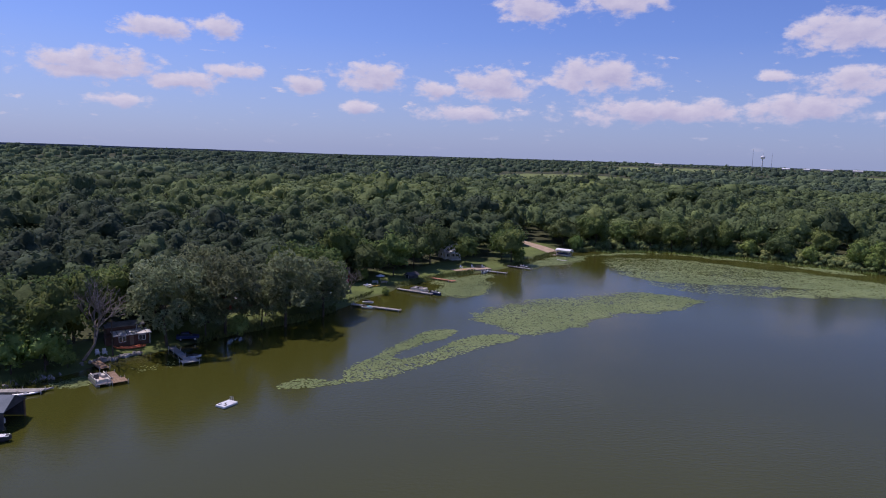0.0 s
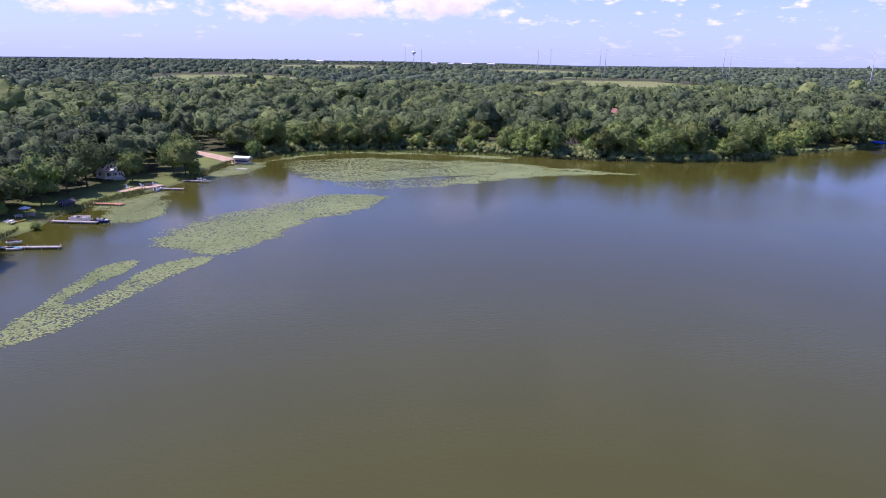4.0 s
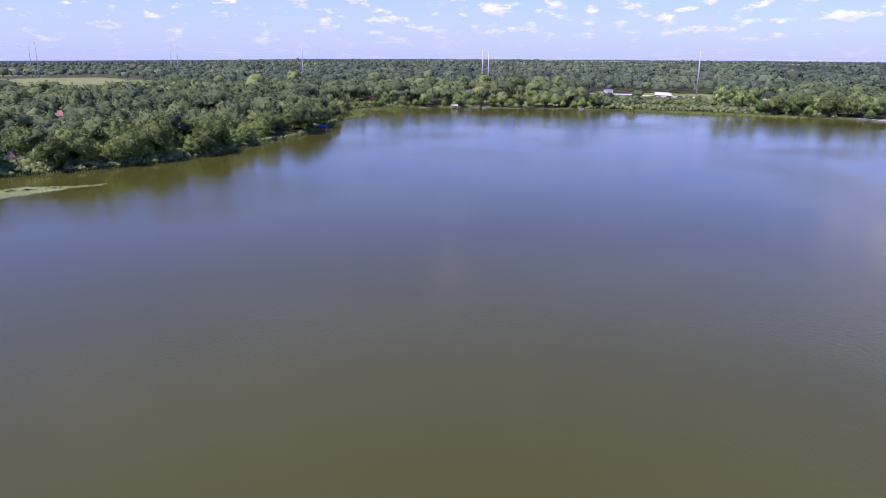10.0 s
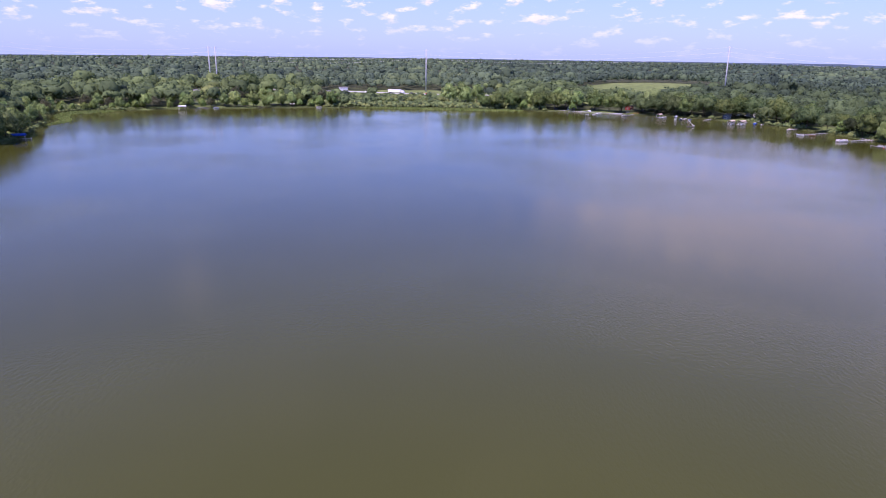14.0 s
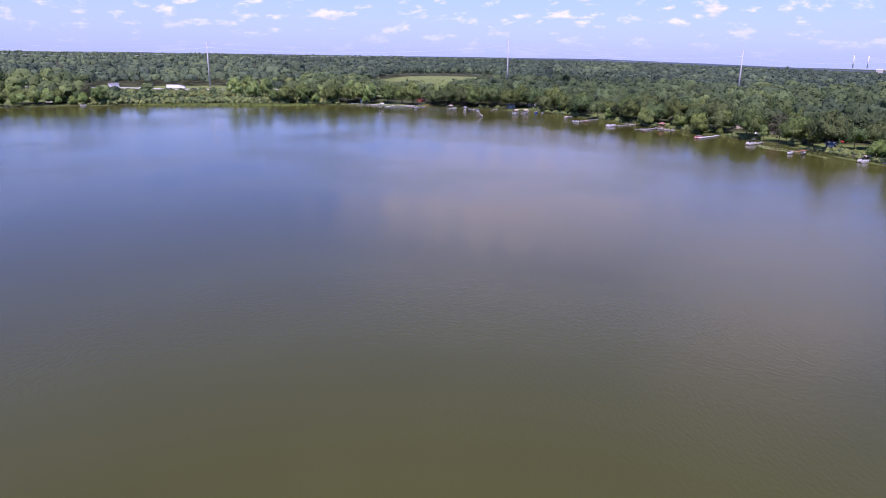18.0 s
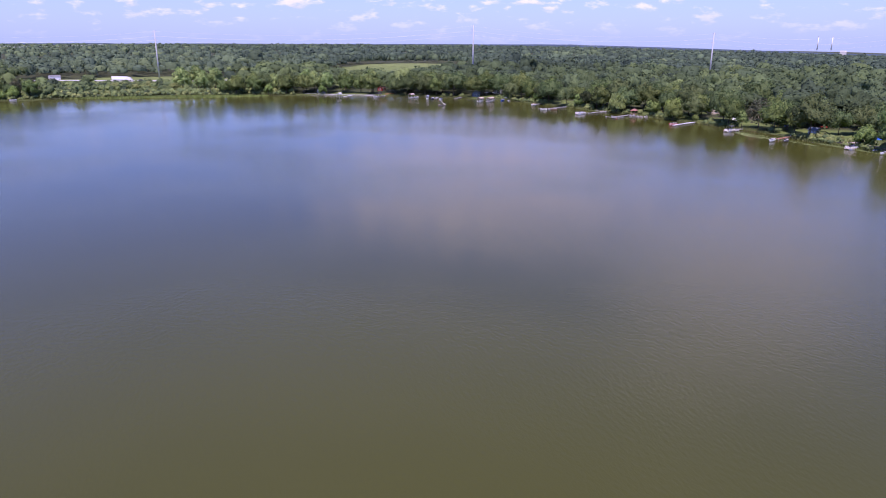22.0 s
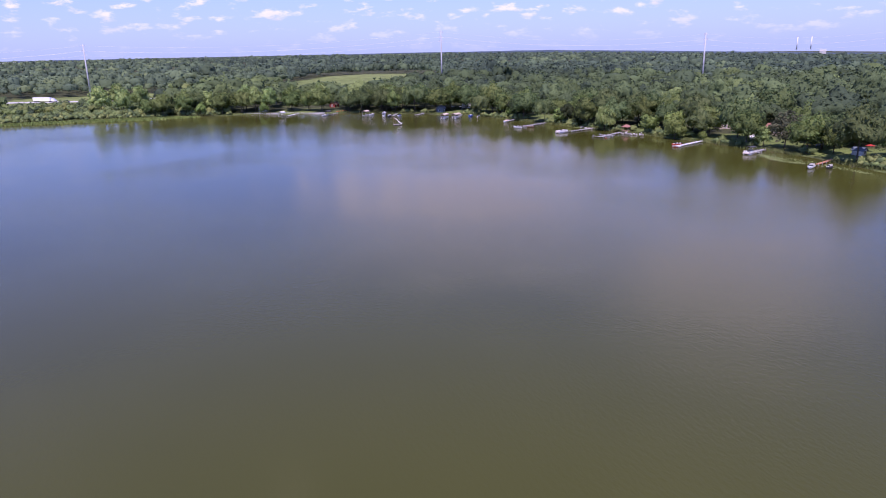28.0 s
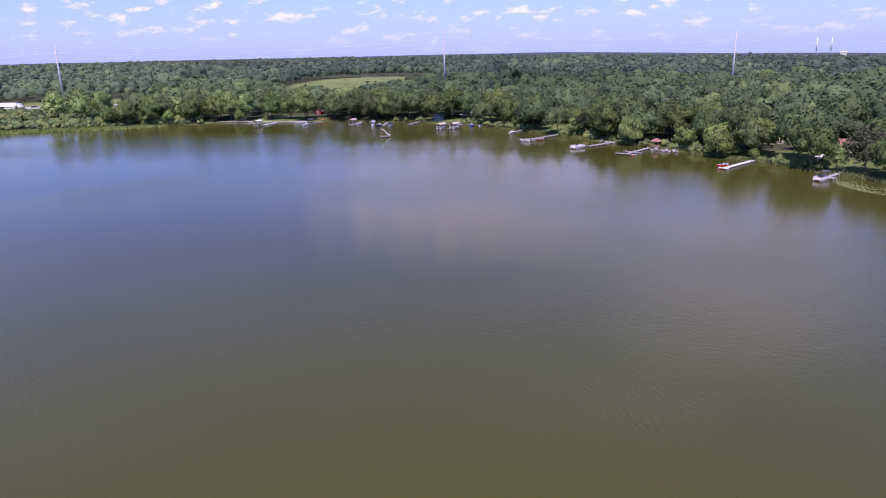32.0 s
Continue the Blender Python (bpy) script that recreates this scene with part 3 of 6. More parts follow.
def water_material():
    m = bpy.data.materials.new("lake_water")
    m.use_nodes = True
    tree = m.node_tree
    tree.nodes.clear()
    add, link = nodes_of(tree)
    geo = add("ShaderNodeNewGeometry")
    mp = add("ShaderNodeVectorMath", operation="MULTIPLY")
    mp.inputs[1].default_value = (0.6, 1.15, 1)
    link(geo.outputs["Position"], mp.inputs[0])
    n1 = add("ShaderNodeTexNoise")
    n1.inputs["Scale"].default_value, n1.inputs["Detail"].default_value, n1.inputs["Roughness"].default_value = 1.7, 4, 0.6
    link(mp.outputs[0], n1.inputs["Vector"])
    big = add("ShaderNodeTexNoise")
    big.inputs["Scale"].default_value, big.inputs["Detail"].default_value = 0.012, 3
    link(geo.outputs["Position"], big.inputs["Vector"])
    calm = add("ShaderNodeMapRange")
    calm.inputs["From Min"].default_value, calm.inputs["From Max"].default_value = 0.42, 0.64
    calm.inputs["To Min"].default_value, calm.inputs["To Max"].default_value = 0.04, 0.19
    link(big.outputs["Fac"], calm.inputs["Value"])
    bp = add("ShaderNodeBump")
    bp.inputs["Distance"].default_value = 0.35
    link(calm.outputs[0], bp.inputs["Strength"])
    link(n1.outputs["Fac"], bp.inputs["Height"])
    ramp = add("ShaderNodeValToRGB")
    ramp.color_ramp.elements[0].position, ramp.color_ramp.elements[1].position = 0.3, 0.7
    ramp.color_ramp.elements[0].color, ramp.color_ramp.elements[1].color = WATER_A, WATER_B
    link(big.outputs["Fac"], ramp.inputs[0])
    b = add("ShaderNodeBsdfPrincipled")
    b.inputs["Roughness"].default_value, b.inputs["IOR"].default_value = 0.10, 1.33
    b.inputs["Specular IOR Level"].default_value = 0.5
    link(ramp.outputs[0], b.inputs["Base Color"])
    link(bp.outputs[0], b.inputs["Normal"])
    out = add("ShaderNodeOutputMaterial")
    link(b.outputs[0], out.inputs[0])
    return m


WATER_A, WATER_B = (0.053, 0.056, 0.010, 1), (0.063, 0.066, 0.013, 1)
M["water"] = water_material()


def build_water():
    me = Shape().solid([(-170, -270, 0), (620, -270, 0), (620, 320, 0), (-170, 320, 0)], [(0, 1, 2, 3)]).mesh("water", M["water"])
    tagged(new("water", me), "olive-brown lake water with fine wind ripples", "water", kind="structure")


build_water()


# ---- trees ----
def leaf_quads(rng, centres, radii, n, size, outward=0.8, droop=0.0, drift=(0, 0, -1.0), corners=4):
    """n little leaf sprays over lumps at the centres: n x 4 corners."""
    k = rng.choice(len(centres), n, p=radii ** 2 / (radii ** 2).sum())
    d = rng.normal(size=(n, 3))
    d[:, 2] = d[:, 2] * 0.85 + 0.3
    d /= np.linalg.norm(d, axis=1, keepdims=True)
    p = centres[k] + d * (radii[k] * rng.uniform(0.86, 1.1, n))[:, None]
    nrm = d * outward + rng.normal(size=(n, 3)) * 0.4
    nrm[:, 2] += 0.1
    nrm /= np.linalg.norm(nrm, axis=1, keepdims=True)
    t = np.cross(nrm, rng.normal(size=(n, 3)))
    t /= np.linalg.norm(t, axis=1, keepdims=True)
    if droop:
        t = t * (1 - droop) + np.array(drift) * droop
        t /= np.linalg.norm(t, axis=1, keepdims=True)
    b = np.cross(nrm, t)
    s = (size * rng.uniform(0.6, 1.35, n))[:, None]
    long = 0.62 * (1 + 1.6 * droop)
    bend = nrm * s * 0.22
    return np.stack([p - t * s * long, p - b * s * 0.45 + bend, p + t * s * long, p + b * s * 0.45 + bend * 0.6], 1) if corners == 4 else np.stack([p - t * s * 0.6 - b * s * 0.4, p + t * s * 0.6 - b * s * 0.4 + bend, p + b * s * 0.72 + bend], 1)


def lumps(rng, height, width, n, base=0.3):
    """Centres and radii of the lumps that make a crown."""
    u = 1 - 1.55 * (np.arange(n) + 0.35) / n
    w = np.arange(n) * 2.39996 + rng.uniform(0, 6.28)
    d = np.stack([np.sqrt(np.maximum(1 - u * u, 0)) * np.cos(w), np.sqrt(np.maximum(1 - u * u, 0)) * np.sin(w), u], 1)
    d += rng.normal(0, 0.16, d.shape)
    r = width / 2 * rng.uniform(0.8, 1.25, n) * 1.55 / math.sqrt(n + 3)
    half = height * (1 - base) / 2
    reach = rng.uniform(0.86, 1.12, n)[:, None] * (np.array([width / 2, width / 2, half]) - r.mean() * np.array([0.85, 0.85, 0.9]))
    return np.array([0, 0, height * base + half * 0.98]) + d * reach, r


def crown_core(rng, c, r, sub, shrink=0.93, rough=0.1):
    """The lumpy envelope of a crown, as corners for the icosphere's faces."""
    d, f = BALLS[sub]
    o = np.array([0, 0, (c[:, 2].min() + c[:, 2].max()) / 2])
    oc = c - o
    b = d @ oc.T
    disc = b * b - (oc * oc).sum(1)[None] + (r * r)[None]
    t = np.where(disc > 0, b + np.sqrt(np.maximum(disc, 0)), 0).max(1)
    t = np.maximum(t, 0.5 * np.median(t)) * shrink * rng.uniform(1 - rough, 1 + rough, len(d))
    return o + d * t[:, None] + rng.normal(0, 0.25 * rough, d.shape) * np.median(t)


def limbs(rng, height, centres, thick, reach=0.8):
    s = Shape()
    lean = rng.uniform(-0.3, 0.3, 2)
    knee = (lean[0], lean[1], height * 0.28)
    s.tube((0, 0, -0.6), knee, thick, thick * 0.75, 8)
    s.tube(knee, (lean[0] * 1.6, lean[1] * 1.6, height * 0.72), thick * 0.75, thick * 0.22, 7)
    for c in centres[:7]:
        z0 = rng.uniform(0.26, 0.5) * height
        s.tube((lean[0], lean[1], z0), tuple(np.array(c) * (reach, reach, 0.96)), thick * 0.4, thick * 0.08, 5, False)
    return s


TREES = {}


def tree_kind(key, name, label, leaf, height, width, n, size, base=0.2, count=16, droop=0.0, seed=0, group="trees along the shore", outward=0.8, drift=(0, 0, -1.0)):
    rng = np.random.RandomState(seed + 100)
    c, r = lumps(rng, height, width, count, base)
    core = crown_core(rng, c, r, 3, 0.84 if droop < 0.29 else 0.4 if drift[2] > 0 else 0.5)
    crown = mixed_mesh("crown", core[None], BALLS[3][1], leaf_quads(rng, c, r, n, size, outward, droop, drift), M[leaf])
    trunk = limbs(rng, height, c, 0.016 * height + 0.05).mesh("trunk", M["bark"], True)
    TREES[key] = (name, trunk, crown, label, group, height)


for v in range(3):
    tree_kind(("oak", v), "oak_tree", "rounded dark green oak in full leaf near the shore", "leaf_oak", 14, 14, 1120, 0.74, 0.1, 22, seed=v)
    tree_kind(("maple", v), "maple_tree", "full-leaved mid-green maple near the water", "leaf_maple", 14, 12.5, 1020, 0.74, 0.1, 20, seed=10 + v)
    tree_kind(("poplar", v), "poplar_tree", "large grey-green poplar with loose windblown foliage", "leaf_poplar", 16.5, 14.0, 4600, 0.46, 0.12, 46, 0.45, seed=20 + v, outward=0.25, drift=(0.7, 0.4, 0.45))
    tree_kind(("bush", v), "shore_bush", "bright green bushy young tree at the water's edge", "leaf_bush", 8, 7.5, 600, 0.65, 0.02, 14, seed=30 + v)
tree_kind(("cedar", 0), "cedar_tree", "dark broad cedar leaning over the water", "leaf_cedar", 11, 8.5, 1300, 0.5, 0.05, 18, seed=40)
tree_kind(("cedar", 1), "cedar_tree", "dark broad cedar leaning over the water", "leaf_cedar", 12, 8, 1300, 0.5, 0.05, 18, seed=41)
tree_kind(("brown", 0), "willow_tree", "tall brownish-grey thinning willow on the far shore", "leaf_brown", 13, 11, 1000, 0.7, 0.1, 18, 0.3, seed=50)
tree_kind(("weeping", 0), "weeping_willow", "bright green weeping willow with hanging branches by the water", "leaf_willow", 13, 11.5, 2600, 0.62, 0.08, 26, 0.75, seed=60)
tree_kind(("ash", 0), "ash_tree", "tall pale green ash with a feathery rounded top", "leaf_willow", 15, 11, 1500, 0.7, 0.12, 20, seed=61)


def plant(kind, x, y, scale=1.0, turn=0.0, squash=1.0):
    name, trunk, crown, label, group, height = TREES[kind]
    ob = thing(name, pose(x, y, near_height(x, y), 0, 0, turn) @ Matrix.Diagonal((scale, scale, scale * squash, 1)), label, "tree", group)
    part("trunk", trunk, None, ob)
    part("crown", crown, None, ob)
    return ob


def bare_tree(x, y, height, seed, lean=(0.0, 0.0)):
    """A leafless dead tree: forking limbs down to twigs."""
    rng = random.Random(seed)
    ob = thing("dead_tree", pose(x, y, near_height(x, y)), "leafless grey dead tree with forking bare limbs on the lawn", "tree", "trees along the shore")
    trunk, twigs = Shape(), Shape()

    def grow(p, d, length, r, depth):
        q = p + d * length
        (trunk if depth < 3 else twigs).tube(p, q, r, r * 0.62, 6 if depth < 2 else 4, False)
        if depth < 5:
            for k in range(3 if depth != 1 else 4):
                e = (d + Vector((rng.uniform(-1, 1), rng.uniform(-1, 1), rng.uniform(-0.3, 0.5))) * 0.8).normalized()
                grow(q, e, length * rng.uniform(0.7, 0.98), r * 0.6, depth + 1)

    grow(Vector((0, 0, -0.4)), Vector((lean[0], lean[1], 1)).normalized(), height * 0.17, 0.013 * height + 0.03, 0)
    part("trunk", trunk, M["dead_wood"], ob, smooth=True)
    tagged(part("branchwork", twigs, M["dead_wood"], ob), kind="stuff")


def named_trees():
    for key, x, y, s in ((("poplar", 0), -54.6, 131.2, 1.06), (("poplar", 1), -45.8, 140.2, 1.04), (("poplar", 2), -35.2, 149.5, 1.04), (("poplar", 0), -28.5, 160, 0.85), (("maple", 2), -33, 175, 1.1), (("maple", 2), -31.5, 204.5, 1.2), (("maple", 0), -15.6, 211.6, 0.95), (("oak", 2), -9.6, 226, 0.85), (("oak", 1), -23.5, 203, 0.8), (("maple", 1), -38, 166, 1.05), (("poplar", 1), -52, 148, 1.05), (("poplar", 2), -49, 137.5, 0.6), (("poplar", 0), -40, 147, 0.62), (("poplar", 1), -37, 158, 0.8), (("maple", 1), -30, 168, 0.95), (("oak", 1), -17, 224, 0.85), (("maple", 2), -25, 214, 0.85), (("oak", 0), -40, 192, 0.9), (("maple", 0), -42, 178, 0.95), (("bush", 2), -16, 187, 0.3), (("bush", 0), -24, 200, 0.5), (("bush", 1), -43.2, 140.8, 0.6),
                         (("oak", 0), -4.4, 235.4, 1.06), (("maple", 1), 8.4, 239.5, 0.72), (("maple", 0), -70, 116.5, 1.0), (("oak", 2), -76.5, 117, 1.1),
                         (("bush", 0), -68.5, 113.5, 1.05), (("bush", 2), -73, 111, 1.0), (("bush", 1), -80, 112, 1.2), (("maple", 1), -72, 129, 1.05), (("oak", 0), -78, 125, 1.0), (("maple", 2), -69, 138, 1.05), (("oak", 1), -62, 143, 1.1), (("bush", 1), -66, 116, 0.4), (("bush", 2), 28, 247, 0.6), (("bush", 0), 30, 258, 0.45), (("maple", 2), 22, 252, 0.85),
                         (("weeping", 0), 364, -229, 0.82), (("bush", 1), 324.5, -235, 1.2), (("maple", 2), 293, -241, 1.02), (("bush", 0), 314, -240, 0.45), (("oak", 0), 321, -286, 1.3), (("oak", 2), 319.5, -244, 0.85), (("ash", 0), 286.4, -242.6, 0.52),
                         (("oak", 0), 496, -216, 0.9), (("maple", 1), 508, -214, 0.9), (("oak", 2), 487, -219, 0.85), (("maple", 0), 476, -224, 0.8), (("oak", 1), 455, -226, 0.9), (("cedar", 0), 437, -221, 0.95), (("cedar", 1), 428, -224, 0.9), (("cedar", 0), 394, -228, 0.95), (("cedar", 1), 386, -231, 1.0), 
                         (("brown", 0), 592, 183, 0.9), (("brown", 0), 601, 170, 0.95), (("oak", 1), 655, 172, 1.6), (("brown", 0), 596, 112, 0.95), (("ash", 0), 566, -95, 1.1), (("ash", 0), 557, -99.5, 1.05), (("ash", 0), 553, -108, 1.0), (("ash", 0), 542, -139, 1.15), (("maple", 1), 549, -122, 0.9), (("ash", 0), 523, -180, 0.95),
                         (("ash", 0), 590, -9, 1.2), (("ash", 0), 600, -20, 1.25), (("ash", 0), 584, -22, 1.05), (("ash", 0), 592, -32, 1.15), (("ash", 0), 568, -72, 0.9), (("brown", 0), 582, 96, 0.9), (("brown", 0), 590, 88, 0.8), (("brown", 0), 585, 128, 0.85), (("poplar", 1), 588, 104, 0.85), (("ash", 0), 579, 88, 0.7), (("ash", 0), 512, -186, 0.95), (("maple", 0), 545, -132, 0.85), (("brown", 0), 281, -247, 0.98), (("oak", 1), 273.3, -247, 0.66), (("oak", 0), 245, -266, 0.9), (("oak", 1), 235, -262, 0.75), (("maple", 2), 263, -249, 0.7), (("oak", 0), 249, -258, 0.75), (("maple", 1), 272, -254, 0.75),
                         (("maple", 1), 319, -248, 0.9), (("oak", 2), 330, -255, 0.9), (("maple", 0), 288, -266, 1.0), (("oak", 1), 269.3, -268, 1.0), (("oak", 2), 276, -281, 1.1), (("maple", 1), 225, -265, 0.95), (("oak", 0), 216, -262, 1.0), (("oak", 0), 241.6, -276, 1.05)):
        plant(key, x, y, s, (x * 37) % 360)
    bare_tree(-65.6, 120.2, 22, 3, (0.6, 0.3))
    bare_tree(-25.4, 184.5, 11, 8)
    bare_tree(-41.5, 156, 17, 21, (0.15, 0.1))
    bare_tree(-46, 152, 15, 12, (0.1, 0.1))
    bare_tree(556, -141, 9, 14)
    for k, (x, y) in enumerate(((181.5, 243.5), (184.5, 241.5), (187, 246), (179, 247))):
        bare_tree(x, y, 8.5 + k, 30 + k)


named_trees()


def shore_trees():
    """Single trees of the belt along the visible shores."""
    rng = np.random.RandomState(21)
    ring = smooth_ring(SHORE, 12)
    seen = ring[22:-72]
    run = np.concatenate([[0], np.cumsum(np.linalg.norm(np.diff(seen, axis=0), axis=1))])
    s = 0.0
    while s < run[-1]:
        i = min(np.searchsorted(run, s), len(seen) - 2)
        p, q = seen[i], seen[i + 1]
        t = (q - p) / (np.linalg.norm(q - p) + 1e-9)
        out = np.array([-t[1], t[0]])
        point = 150 < p[0] < 300 and p[1] > 190
        low = p[0] > 540 and -2 < p[1] < 84
        tended = p[0] < 24 and 104 < p[1] < 245
        marsh = p[0] > 380 and p[1] > 100
        for row in range(0 if tended else 3 if point or marsh or p[1] < -150 else 2):
            pos = p + out * (3.5 + row * 8.5 + rng.uniform(-1, 3)) + t * rng.uniform(-2, 2)
            if ring_distance(pos[0], pos[1], RING)[0] < 1.5:
                continue
            south = p[1] < -150
            if open_land(pos[0:1], pos[1:2], LAWNS)[0] and rng.uniform() < (0.7 if south and p[0] < 290 else 0.5 if south else 0.92 if p[0] > 500 and p[1] > 105 else 0.8 if row == 0 else 0.4):
                continue
            if open_land(pos[0:1], pos[1:2], FIELDS)[0] and row == 1:
                continue
            if low and (row or rng.uniform() < 0.2) or open_land(pos[0:1], pos[1:2], GLADES)[0]:
                continue
            kinds = ["bush", "maple"] if point else ["ash", "brown", "maple", "bush"] if marsh else ["oak", "maple", "poplar", "bush"]
            pick = [0.75, 0.25] if point else [0.26, 0.12, 0.12, 0.5] if marsh else [0.32, 0.44, 0.0, 0.24] if row == 0 else [0.5, 0.5, 0.0, 0.0]
            kind = "bush" if low else str(rng.choice(kinds, p=pick))
            plant((kind, 0 if kind in ("ash", "brown") else rng.randint(3)), pos[0], pos[1], rng.uniform(0.72, 1.05) * (1.15 if point else 0.5 if low else 0.78 if marsh else 1.12 if south else 1.0), rng.uniform(0, 360), rng.uniform(0.9, 1.12))
        s += rng.uniform(6.0, 8.5) if point or marsh else rng.uniform(9.5, 14)


shore_trees()


def scatter(pts, z, tmpl, rng, stretch):
    """Turns and scales for copies of templates at the points: for each template, the chosen points and a function that places corners."""
    which = rng.randint(len(tmpl), size=len(pts))
    for v in range(len(tmpl)):
        sel = np.where(which == v)[0]
        if not len(sel):
            continue
        w = rng.uniform(0, 2 * math.pi, len(sel))
        tall = rng.uniform(0.86, 1.13, len(sel)) * stretch[sel, 0]
        wide = rng.uniform(0.78, 1.28, len(sel)) * stretch[sel, 1]

        def put(q, sel=sel, w=w, tall=tall, wide=wide):
            q = q.reshape(1, -1, 3)
            x = q[..., 0] * np.cos(w)[:, None] - q[..., 1] * np.sin(w)[:, None]
            y = q[..., 0] * np.sin(w)[:, None] + q[..., 1] * np.cos(w)[:, None]
            return np.stack([x * wide[:, None] + pts[sel, 0][:, None], y * wide[:, None] + pts[sel, 1][:, None], q[..., 2] * tall[:, None] + z[sel][:, None]], -1)

        yield v, sel, put


def grove(name, label, category, pts, z, tones, rng, stretch, height, width, lump, leaves, size, base, variants=10, top_only=False, sub=2, core=0.84, mat="leaf_forest"):
    """One mesh of many crowns, each a lumpy core under leaf sprays."""
    tmpl = []
    d, faces = BALLS[sub]
    if top_only:
        faces = faces[d[faces][:, :, 2].mean(1) > (-0.3 if sub > 1 else -0.15)]
    for v in range(variants):
        c, r = lumps(rng, height, width, lump, base)
        tmpl.append((crown_core(rng, c, r, sub, core), leaf_quads(rng, c, r, max(leaves, 1), size, 0.9, corners=3)))
    cores, quads, t1, t2 = [], [], [], []
    for v, sel, put in scatter(pts, z, tmpl, rng, stretch):
        cores.append(put(tmpl[v][0]))
        quads.append(put(tmpl[v][1]).reshape(-1, 3, 3))
        t1.append(np.repeat(tones[sel], len(faces)))
        t2.append(np.repeat(tones[sel], max(leaves, 1)))
    me = mixed_mesh(name, np.concatenate(cores), faces, np.concatenate(quads), M[mat], t1 + t2)
    tagged(new(name, me), label, category, kind="stuff")


def forest(name, label, r0, r1, across, depth, leaves, size, deepen=False, seed=1, lump=9, sub=2, height=12.4, width=9.6, base=0.3, core=0.9, mat="leaf_forest"):
    """A stretch of woodland between two distances from the lake's middle, as one mesh; across and depth: the trees' spacing."""
    rng = np.random.RandomState(seed)
    cx, cy = 150.0, 20.0
    pts = []
    r = r0
    while r < r1:
        step = depth * (r / r0) if deepen else depth
        w0, w1 = math.radians(-62), math.radians(172)
        m = max(1, int((w1 - w0) * r / across))
        a = w0 + (np.arange(m) + rng.uniform(0, 1, m)) / m * (w1 - w0)
        rr = r + rng.uniform(-0.5, 0.5, m) * step
        pts.append(np.stack([cx + rr * np.sin(a), cy + rr * np.cos(a)], 1))
        r += step
    pts = np.concatenate(pts)
    d = ring_distance(pts[:, 0], pts[:, 1], RING)
    ok = (d > 17) & ~open_land(pts[:, 0], pts[:, 1], LAWNS) & ~open_land(pts[:, 0], pts[:, 1], FIELDS) & ~open_land(pts[:, 0], pts[:, 1], GLADES)
    pts, d = pts[ok], d[ok]
    z = ground_height(pts[:, 0], pts[:, 1], d)
    x, y = pts[:, 0], pts[:, 1]
    # First term: dark oaks on the point; second: cloud shade put into western tones.
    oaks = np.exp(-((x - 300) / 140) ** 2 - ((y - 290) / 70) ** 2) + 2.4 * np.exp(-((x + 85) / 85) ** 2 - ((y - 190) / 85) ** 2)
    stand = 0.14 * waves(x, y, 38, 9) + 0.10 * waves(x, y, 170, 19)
    # South of y -190 the leaf tone is lowered to temper the frontal sun.
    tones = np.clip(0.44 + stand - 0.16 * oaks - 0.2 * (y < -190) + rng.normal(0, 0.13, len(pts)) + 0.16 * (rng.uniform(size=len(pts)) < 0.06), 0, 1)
    grown = rng.lognormal(0, 0.2, len(pts))
    stretch = np.stack([grown ** 0.8 * (1 + 0.10 * waves(x, y, 35, 12) + 0.08 * waves(x, y, 110, 15)), grown], 1)
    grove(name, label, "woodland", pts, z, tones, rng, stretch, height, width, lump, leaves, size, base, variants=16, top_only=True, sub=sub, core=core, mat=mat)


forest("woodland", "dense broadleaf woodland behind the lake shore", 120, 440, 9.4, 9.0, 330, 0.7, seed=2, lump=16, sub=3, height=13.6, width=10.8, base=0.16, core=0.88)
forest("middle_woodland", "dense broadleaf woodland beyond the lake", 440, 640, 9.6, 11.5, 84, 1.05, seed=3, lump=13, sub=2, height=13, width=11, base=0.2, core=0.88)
forest("outer_woodland", "broadleaf woods farther beyond the lake", 640, 1000, 9.4, 17.5, 46, 1.25, seed=5, lump=9, sub=1, height=12.2, width=11, base=0.25, core=0.9, mat="leaf_far_hazed")
forest("far_woodland", "far broadleaf woods reaching the horizon", 1000, 3900, 14, 62, 6, 3.0, deepen=True, seed=4, lump=6, sub=1, height=10.5, width=14.5, base=0.3, core=0.92, mat="leaf_far_hazed")


def wild(x, y):
    """Where the shore is left to itself."""
    tended = (y < -180) & (waves(x, y, 6, 77) > -0.1)
    return tended | (((x > 55) & (y > 150) & (x < 525)) | ((x > 545) & (y < 105) & (y > -85))) & ~open_land(x, y, LAWNS)


